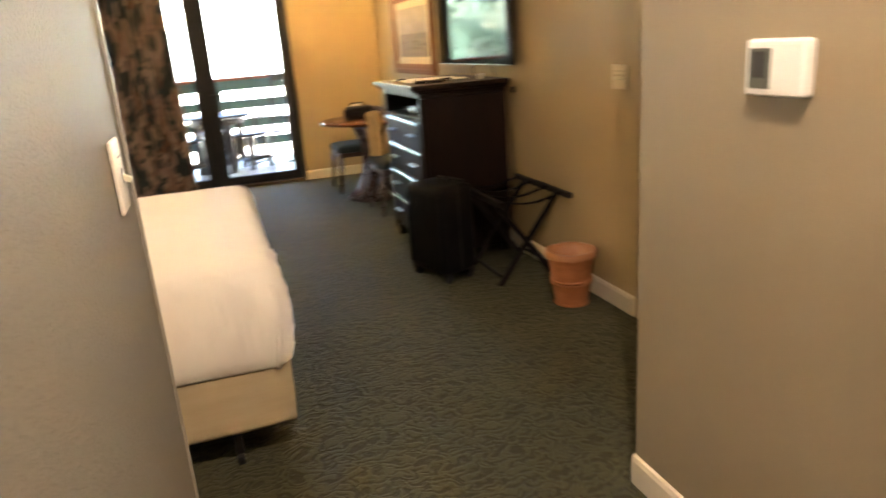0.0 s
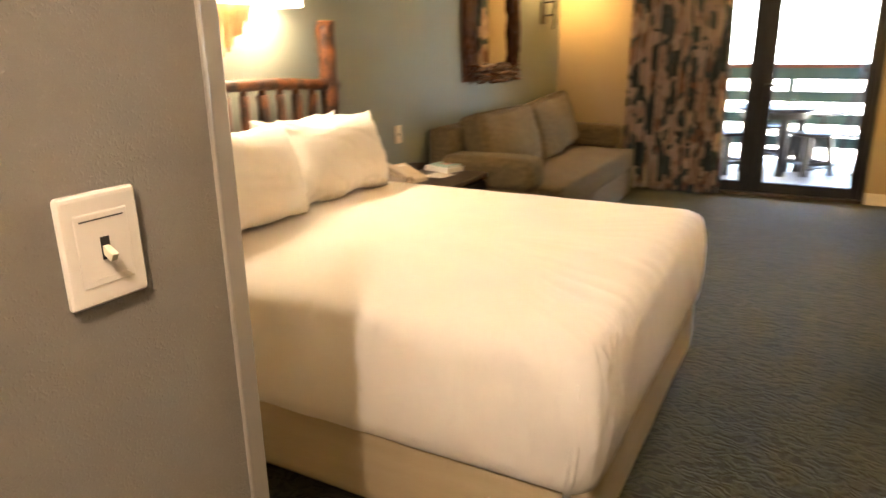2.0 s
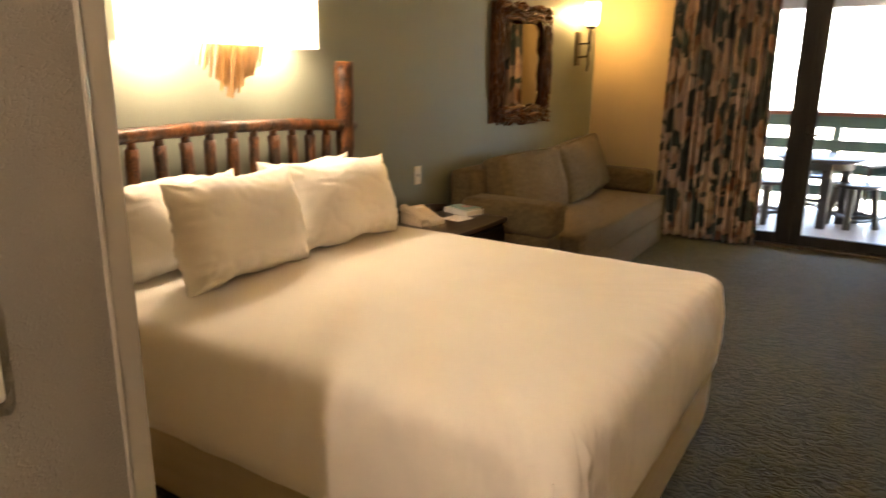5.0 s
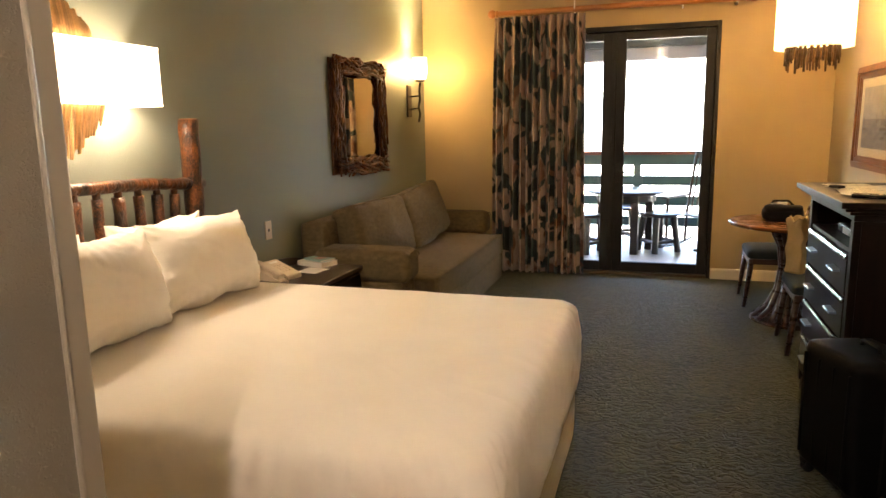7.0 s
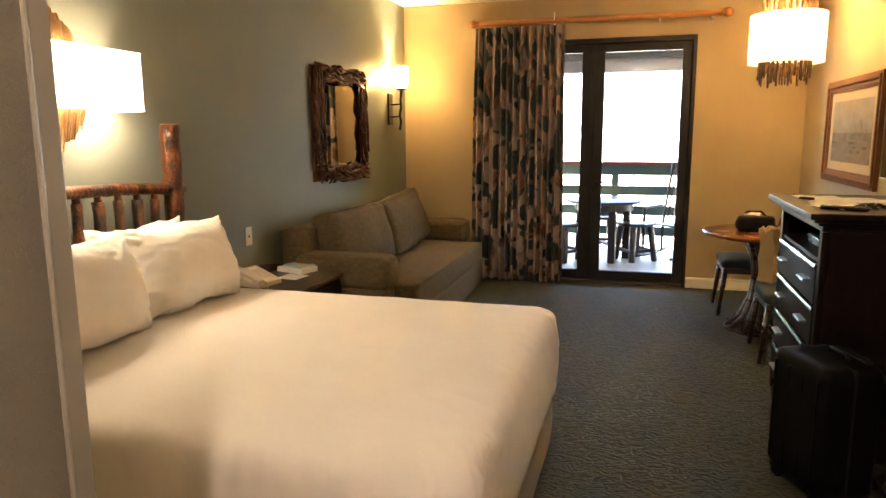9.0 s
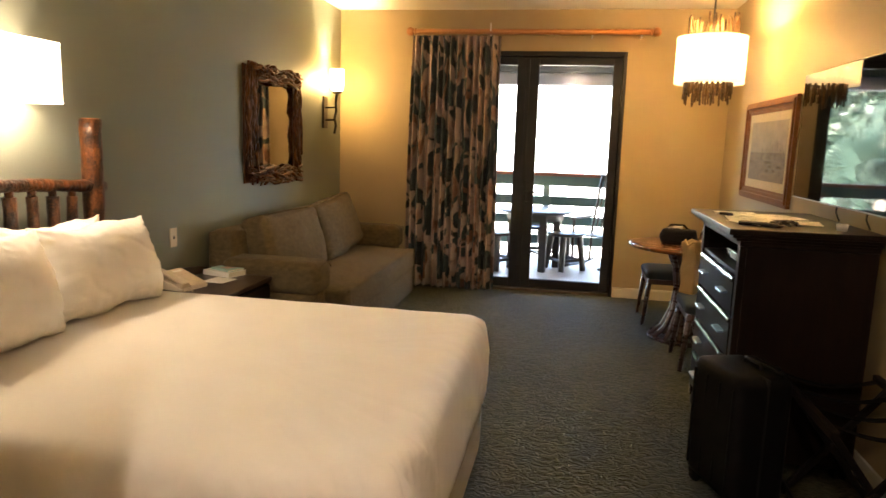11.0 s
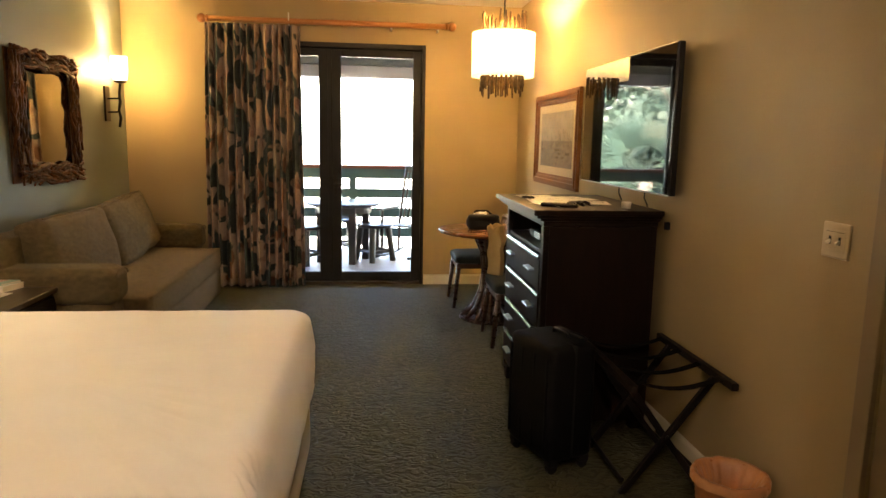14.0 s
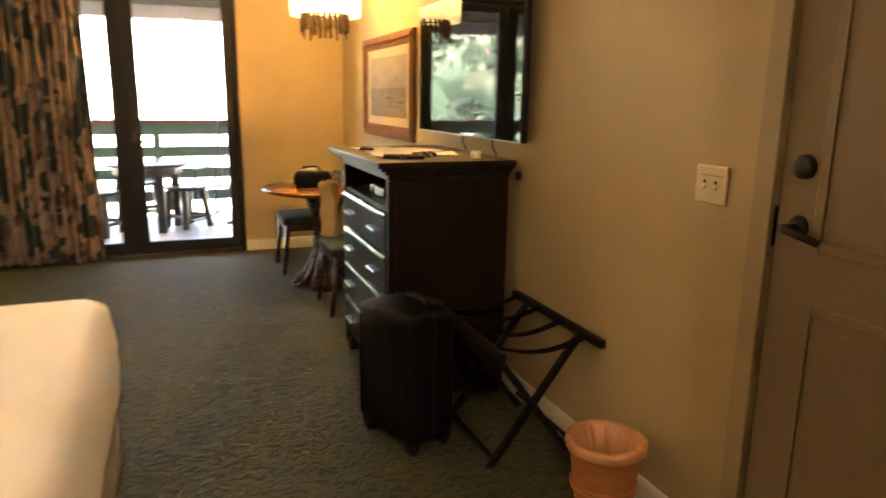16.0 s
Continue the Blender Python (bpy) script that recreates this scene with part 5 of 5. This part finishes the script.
part("cloth_tag", soft(-0.05, -0.03, 0.118, 0.02, 0.03, 0.145, 0.01, 6, lumps=0.01, freq=20), M_PAPER, bg, "crumpled white tissue", True)

# ---- suitcase ----
su = thing("suitcase", (1.245, 2.81, 0), -70.5, "upright black hard-shell suitcase on four wheels", "suitcase")
# its wide face looks along its own -y
part("shell", soft(-0.185, 0.0, 0.055, 0.185, 0.25, 0.60, 0.035, 16, bulge=(0, 0.012, 0.004)), M_CASE, su, "", True)
for k in range(0, 7, 2):
    part("rib", box(-0.15 + k * 0.05 - 0.006, -0.010, 0.10, -0.15 + k * 0.05 + 0.006, 0.0, 0.55, 0.003), M_CASE, su)
part("zip_seam", box(-0.1875, 0.119, 0.07, 0.1875, 0.131, 0.6025, 0.003), M_RUBBER, su)
bm = tube([(-0.06, 0.17, 0.60), (-0.05, 0.17, 0.625), (0.05, 0.17, 0.625), (0.06, 0.17, 0.60)], 0.009, 8)
part("carry_handle", bm, M_RUBBER, su, "", True)
part("grip", box(-0.11, 0.215, 0.592, 0.11, 0.243, 0.613, 0.005), M_RUBBER, su)
for sx in (-0.15, 0.15):
    for sy in (0.04, 0.21):
        wh = part("wheel_housing", box(sx - 0.025, sy - 0.025, 0.035, sx + 0.025, sy + 0.025, 0.075, 0.008), M_RUBBER, su)
        part("wheel", tube([(sx - 0.012, sy, 0.026), (sx + 0.012, sy, 0.026)], 0.026, 16), M_RUBBER, wh)

# ---- luggage rack ----
lr = thing("luggage_rack", (0, 0, 0), 0, "folding black wooden luggage rack with webbing straps", "luggage rack")
RX0, RX1, R0, R1 = 1.56, 1.985, 2.33, 3.08
for x in (RX0, RX1):
    part("top_rail", box(x - 0.015, R0, 0.512, x + 0.015, R1, 0.545, 0.006), M_RACK, lr)
for y, o in ((R0 + 0.16, 0.0), (R1 - 0.14, 0.0)):
    part("leg", twist(box(-0.014, -0.012, -0.325, 0.014, 0.012, 0.325, 0.004), Matrix.Translation((1.785, y, 0.255)) @ pose(0, 0, 0, 0, 36.5, 0)), M_RACK, lr)
    part("leg", twist(box(-0.014, -0.012, -0.325, 0.014, 0.012, 0.325, 0.004), Matrix.Translation((1.775, y + 0.027, 0.255)) @ pose(0, 0, 0, 0, -36.5, 0)), M_RACK, lr)
    part("pivot", tube([(1.78, y - 0.016, 0.255), (1.78, y + 0.043, 0.255)], 0.008, 10), M_BLACKMETAL, lr)
for x in (1.595, 1.96):
    part("stretcher", tube([(x, R0 + 0.16, 0.06), (x, R1 - 0.11, 0.06)], 0.010, 10), M_RACK, lr)
for i in range(4):
    y = R0 + 0.07 + i * 0.195
    bm = bmesh.new()
    prev = None
    for k in range(13):
        f = k / 12
        z = 0.540 - 0.045 * math.sin(math.pi * f)
        now = [bm.verts.new((RX0 + (RX1 - RX0) * f, y + d, z + e)) for d, e in ((0, 0), (0.042, 0), (0.042, 0.003), (0, 0.003))]
        if prev:
            for q in range(4):
                bm.faces.new((prev[q], prev[(q + 1) % 4], now[(q + 1) % 4], now[q]))
        prev = now
    bmesh.ops.recalc_face_normals(bm, faces=bm.faces)
    part("strap", bm, M_STRAP, lr)

# ---- waste basket ----
wb = thing("waste_basket", (1.83, 2.055, 0), 0, "terracotta wicker waste basket with a plastic liner", "waste basket")
bm = bmesh.new()
rings = []
for z, r in [(0.0, 0.0), (0.0, 0.084), (0.006, 0.088)] + [(0.012 + 0.278 * q / 24, 0.088 + 0.036 * (q / 24) ** 0.9) for q in range(25)] + [(0.290, 0.118), (0.02, 0.080), (0.014, 0.0)]:
    rings.append([bm.verts.new((max(r, 0.0005) * math.cos(a), max(r, 0.0005) * math.sin(a), z)) for a in [2 * math.pi * i / 80 for i in range(80)]])
for k, row in enumerate(rings[3:28]):
    for i, vert in enumerate(row):
        push = 1 + 0.020 * (1 if (i // 2 + k) % 2 else -1)
        vert.co.x, vert.co.y = vert.co.x * push, vert.co.y * push
for a, b in zip(rings, rings[1:]):
    for i in range(80):
        bm.faces.new((a[i], a[(i + 1) % 80], b[(i + 1) % 80], b[i]))
part("body", bm, M_BASKET, wb, "woven wicker body tapering to the base", True)
for z, r in ((0.128, 0.110), (0.146, 0.112), (0.010, 0.091)):
    part("band", tube([(r * math.cos(a * math.pi / 20), r * math.sin(a * math.pi / 20), z) for a in range(41)], 0.006, 8), M_BASKET, wb, "", True)
part("rim", tube([(0.126 * math.cos(a * math.pi / 20), 0.126 * math.sin(a * math.pi / 20), 0.294) for a in range(41)], 0.011, 8), M_BASKET, wb, "rolled rim", True)
bm = bmesh.new()
rings = []
for r, z in ((0.1385, 0.276), (0.139, 0.296), (0.133, 0.309), (0.120, 0.308), (0.112, 0.285), (0.098, 0.22), (0.080, 0.14), (0.055, 0.06), (0.0, 0.045)):
    ring = []
    for i in range(96):
        a = 2 * math.pi * i / 96
        deep = 0.026 * abs(math.sin(a * 8 + 1.4 * math.sin(a * 3 + 0.7))) ** 0.6 * min(1.0, max(0.0, (0.30 - z) / 0.05)) if 0.01 < r < 0.125 else 0.0
        q = max(0.0005, r - deep + 0.0015 * math.sin(a * 23))
        ring.append(bm.verts.new((q * math.cos(a), q * math.sin(a), z + 0.006 * noise.noise(Vector((a * 4, z, 1))))))
    rings.append(ring)
for a, b in zip(rings, rings[1:]):
    for i in range(96):
        bm.faces.new((a[i], b[i], b[(i + 1) % 96], a[(i + 1) % 96]))
part("liner", bm, M_LINER, wb, "thin plastic liner gathered in folds inside", True)

# ---- passage ceiling light ----
pc = thing("ceiling_light", (0.51, -0.69, CZ), 0, "round flush ceiling light of the passage, lit", "ceiling light")
part("base", lathe([(0, 0), (0.13, 0.0), (0.13, -0.03), (0, -0.03)], 28), M_WHITE, pc)
part("diffuser", lathe([(0.115, -0.03), (0.11, -0.045), (0.06, -0.055), (0, -0.057)], 28), M_DIFFUSER, pc, "opal diffuser, lit", True)


# ---- balcony ----
BYE = 9.25
setting("balcony_floor", box(-4.5, FY + 0.1, -0.25, 5.0, BYE + 0.12, -0.02), M_DECK, "pale grey concrete balcony floor", "balcony floor")
setting("balcony_ceiling", box(-4.5, FY + T, 2.66, 5.0, BYE + 0.3, 2.80), M_SOFFIT, "grey painted balcony soffit", "balcony ceiling")
setting("balcony_beam", box(-4.5, BYE - 0.06, 2.30, 5.0, BYE + 0.14, 2.455, 0.01), M_SOFFIT, "pale grey beam along the balcony edge", "beam")
setting("balcony_fascia", box(-4.5, BYE - 0.10, 2.457, 5.0, BYE + 0.18, 2.66, 0.01), M_BEAM, "dark upper beam along the balcony edge", "beam")
setting("wall_facade", box(-4.5, FY + T - 0.02, -3.2, GX - T, FY + T + 0.1, 2.9), M_TAN, "tan outer wall beside the balcony door", "wall")
setting("wall_facade_east", box(WX + T, FY + T - 0.02, -3.2, 5.0, FY + T + 0.1, 2.9), M_TAN, "tan outer wall past the balcony door", "wall")
setting("roof", box(-6, BY - 1.5, CZ + 0.2, 7, BYE + 0.5, CZ + 0.45), M_SOFFIT, "flat roof slab over the room", "roof")
setting("balcony_screen", box(-4.6, FY + T, -0.02, -4.5, BYE, 2.66), M_TAN, "tan side wall closing the balcony", "wall")
setting("balcony_screen_east", box(5.0, FY + T, -0.02, 5.1, BYE, 2.66), M_TAN, "tan side wall closing the balcony", "wall")

rl = thing("railing", (0, BYE, 0), 0, "teal painted board railing with a red cap", "railing")
for z0, z1 in ((0.965, 1.10), (0.70, 0.825), (0.435, 0.56), (0.16, 0.285)):
    part("board", box(-4.45, -0.02, z0, 4.95, 0.015, z1, 0.005), M_RAIL, rl)
part("cap", box(-4.45, -0.07, 1.10, 4.95, 0.07, 1.145, 0.008), M_RAILCAP, rl, "red-brown wooden cap")
for k in range(7):
    x = -4.2 + k * 1.49
    part("post", box(x - 0.045, 0.017, -0.02, x + 0.045, 0.10, 1.098, 0.005), M_RAIL, rl)

pt = thing("patio_table", (0.18, 8.36, -0.02), -11, "round dark wooden balcony table", "table")
part("tabletop", lathe([(0, 0.70), (0.42, 0.70), (0.45, 0.712), (0.45, 0.735), (0.44, 0.742), (0, 0.742)], 40), M_PORCHWOOD, pt, "", True)
part("apron", lathe([(0.33, 0.62), (0.35, 0.62), (0.35, 0.70), (0.33, 0.70), (0.33, 0.62)], 32), M_PORCHWOOD, pt)
for a in range(4):
    x, y = 0.30 * math.cos(a * math.pi / 2 + 0.6), 0.30 * math.sin(a * math.pi / 2 + 0.6)
    part("leg", box(x - 0.042, y - 0.042, 0.0, x + 0.042, y + 0.042, 0.70, 0.006), M_PORCHWOOD, pt)
for a in (0.6, 0.6 + math.pi / 2):
    part("stretcher", tube([(0.30 * math.cos(a), 0.30 * math.sin(a), 0.2), (-0.30 * math.cos(a), -0.30 * math.sin(a), 0.2)], 0.018, 8), M_PORCHWOOD, pt)


def stool(place, turn):
    s = thing("stool", place, turn, "dark wooden backless balcony stool with round seat", "stool", "stools round the balcony table")
    part("seat", lathe([(0, 0.43), (0.21, 0.43), (0.235, 0.445), (0.235, 0.462), (0.22, 0.468), (0, 0.46)], 28), M_PORCHWOOD, s, "", True)
    for a in range(4):
        c, d = math.cos(a * math.pi / 2 + 0.78), math.sin(a * math.pi / 2 + 0.78)
        part("leg", tube([(0.17 * c, 0.17 * d, 0.44), (0.235 * c, 0.235 * d, 0.0)], [0.042, 0.038], 8), M_PORCHWOOD, s)
        e, f = math.cos(a * math.pi / 2 + 2.35), math.sin(a * math.pi / 2 + 2.35)
        part("stretcher", tube([(0.212 * c, 0.212 * d, 0.13), (0.212 * e, 0.212 * f, 0.13)], 0.022, 8), M_PORCHWOOD, s)
    return s


st = stool((0.565, 8.38, -0.02), 38)
copy_thing(st, pose(-0.26, 8.16, -0.02, 0, 0, 50))
copy_thing(st, pose(0.10, 8.98, -0.02, 0, 0, 5))

rc = thing("rocking_chair", (0.98, 8.62, -0.02), 150, "dark slatted wooden rocking chair on the balcony", "rocking chair")
for s in (-1, 1):
    part("rocker", tube([(s * 0.24, y, 0.03 + 0.22 * (y - 0.02) ** 2) for y in (-0.45, -0.3, -0.15, 0, 0.15, 0.3, 0.42)], 0.018, 8), M_PORCHWOOD, rc, "", True)
    part("front_leg", tube([(s * 0.24, 0.22, 0.05), (s * 0.24, 0.22, 0.62)], 0.019, 8), M_PORCHWOOD, rc)
    part("back_post", tube([(s * 0.22, -0.20, 0.05), (s * 0.22, -0.22, 0.42), (s * 0.22, -0.42, 1.16)], 0.019, 8), M_PORCHWOOD, rc)
    part("armrest", box(s * 0.25 - 0.04, -0.30, 0.62, s * 0.25 + 0.04, 0.28, 0.645, 0.006), M_PORCHWOOD, rc)
for k in range(7):
    part("seat_slat", box(-0.24, -0.20 + k * 0.066, 0.40 + 0.004 * k, 0.24, -0.145 + k * 0.066, 0.418 + 0.004 * k, 0.003), M_PORCHWOOD, rc)
for k in range(6):
    x = -0.165 + k * 0.066
    part("back_slat", tube([(x, -0.23, 0.45), (x, -0.33, 0.80), (x, -0.41, 1.10)], 0.012, 6), M_PORCHWOOD, rc)
part("top_rail", box(-0.24, -0.44, 1.08, 0.24, -0.405, 1.17, 0.006), M_PORCHWOOD, rc)

# ---- grounds and trees ----
bm = bmesh.new()
g = [[bm.verts.new((x, y, -3.2)) for y in (-300, -40, 11, 30, 80, 400)] for x in (-400, -60, 0, 60, 400)]
for a in range(4):
    for b in range(5):
        bm.faces.new((g[a][b], g[a + 1][b], g[a + 1][b + 1], g[a][b + 1]))
setting("ground", bm, M_GRASS, "pale sandy ground below the balcony", "ground")


def clump(n, r, seed, size, squash=0.75):
    """A crown of many small leaves gathered in uneven clusters."""
    rg = random.Random(seed)
    verts, faces = [], []
    cores = []
    for _ in range(16):
        d = Vector((rg.gauss(0, 1), rg.gauss(0, 1), rg.gauss(0, 1))).normalized() * r * rg.uniform(0.35, 0.95)
        cores.append((Vector((d.x, d.y, d.z * squash)), rg.uniform(0.25, 0.45) * r))
    for _ in range(n):
        c, cr = cores[rg.randrange(16)]
        p = c + Vector((rg.gauss(0, 0.5), rg.gauss(0, 0.5), rg.gauss(0, 0.45))) * cr
        u = Vector((rg.gauss(0, 1), rg.gauss(0, 1), rg.gauss(0, 1))).normalized()
        v = u.orthogonal().normalized()
        s = size * rg.uniform(0.6, 1.4)
        k = len(verts)
        verts += [p - u * s, p + v * s * 0.45, p + u * s, p - v * s * 0.45]
        faces.append((k, k + 1, k + 2, k + 3))
    return verts, faces


def tree(place, height, crown_r, seed, leaf):
    rg = random.Random(seed)
    t = thing("tree", place, rg.uniform(0, 360), "leafy broadleaf tree beyond the balcony", "tree", "trees outside")
    top = height - crown_r * 0.8
    bm = tube([(0, 0, 0), (0.1, 0.05, height * 0.3), (0.0, -0.1, height * 0.55), (0.2, 0.1, top)], [0.28, 0.22, 0.18, 0.08], 10, wobble=0.2)
    for k in range(6):
        a = k * 1.05 + rg.uniform(-0.3, 0.3)
        z = height * (0.45 + 0.08 * k)
        tube([(0, 0, z), (math.cos(a) * crown_r * 0.35, math.sin(a) * crown_r * 0.35, z + 0.6), (math.cos(a) * crown_r * 0.7, math.sin(a) * crown_r * 0.7, z + 1.3)], [0.09, 0.06, 0.03], 7, bm)
    part("trunk", bm, M_BARK, t, "", True)
    verts, faces = clump(3400, crown_r, seed, 0.16)
    me = bpy.data.meshes.new("crown")
    me.from_pydata([(v.x, v.y, v.z + height - crown_r * 0.7) for v in verts], [], faces)
    me.materials.append(leaf)
    cr = new("crown", me)
    cr.parent = t
    return t


def palm(place, height, seed):
    rg = random.Random(seed)
    t = thing("palm_tree", place, 0, "fan palm beyond the balcony", "palm tree")
    part("trunk", tube([(0, 0, 0), (0.1, 0, height * 0.5), (0.05, 0.05, height)], [0.2, 0.17, 0.16], 10, wobble=0.25), M_BARK, t)
    for k in range(22):
        a, el = k * 2.399, radians(rg.uniform(-35, 75))
        d = Vector((math.cos(a) * math.cos(el), math.sin(a) * math.cos(el), math.sin(el)))
        base = Vector((0.05, 0.05, height))
        hub = base + d * 0.9
        bm = tube([base, hub], [0.02, 0.014], 5)
        side = d.orthogonal().normalized()
        up = d.cross(side)
        for b in range(21):
            f = radians(-105 + b * 10.5)
            tip = hub + (d * math.cos(f) + side * math.sin(f)) * rg.uniform(0.7, 0.85) + up * 0.08 + Vector((0, 0, -0.12 * abs(math.sin(f))))
            w = (side * math.cos(f) - d * math.sin(f)) * 0.028
            mid = hub.lerp(tip, 0.45)
            q = [bm.verts.new(p) for p in (hub, mid - w, tip, mid + w)]
            bm.faces.new(q)
        part("frond", bm, M_PALM, t)
    return t


palm((-4.6, 16.5, -3.2), 5.2, 4)
palm((-3.1, 15.2, -3.2), 3.9, 6)
for i, (x, y, h, r) in enumerate(((-5.4, 21, 9.5, 3.2), (-5.2, 17.6, 7.0, 2.6), (-6.3, 23.5, 9.0, 3.6), (-5.9, 27.5, 12, 3.6), (-4.9, 19.6, 5.6, 2.4), (-8.2, 18.5, 7.5, 3.0), (6.0, 19, 8.5, 3.2), (-8.5, 24, 10, 3.8), (-11.5, 20, 9, 3.4), (10.5, 23, 10, 3.8), (-7.0, 30, 12.5, 4.4), (5.2, 15.5, 7.6, 2.6), (-13.5, 31, 12, 4.2))):
    tree((x, y, -3.2), h, r, 40 + i, M_LEAF if i % 2 else M_LEAFDARK)
rg = random.Random(77)
verts, faces = [], []
for k in range(26):
    c = Vector((rg.choice((rg.uniform(-16, -3.5), rg.uniform(4, 16))), rg.uniform(14.5, 34), -2.6))
    vs, fs = clump(420, 1.1, 200 + k, 0.13, 0.6)
    o = len(verts)
    verts += [v + c for v in vs]
    faces += [tuple(i + o for i in f) for f in fs]
me = bpy.data.meshes.new("undergrowth")
me.from_pydata(verts, [], faces)
me.materials.append(M_LEAFDARK)
tagged(new("undergrowth", me), "low green shrubs under the trees", "shrubs", "", "stuff")
# far woods closing the view; their pale glow stands in for bright haze
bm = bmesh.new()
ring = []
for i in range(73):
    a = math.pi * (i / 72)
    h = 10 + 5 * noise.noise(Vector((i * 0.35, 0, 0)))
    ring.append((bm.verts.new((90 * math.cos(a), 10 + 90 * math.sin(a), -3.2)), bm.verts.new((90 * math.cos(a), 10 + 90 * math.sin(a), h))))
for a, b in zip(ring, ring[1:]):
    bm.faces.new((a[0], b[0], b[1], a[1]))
setting("backdrop", bm, glow("distant_woods_glow", (0.80, 0.92, 0.94), 0.6, (0.12, 0.17, 0.11)), "line of distant woods glowing pale like haze", "woods")
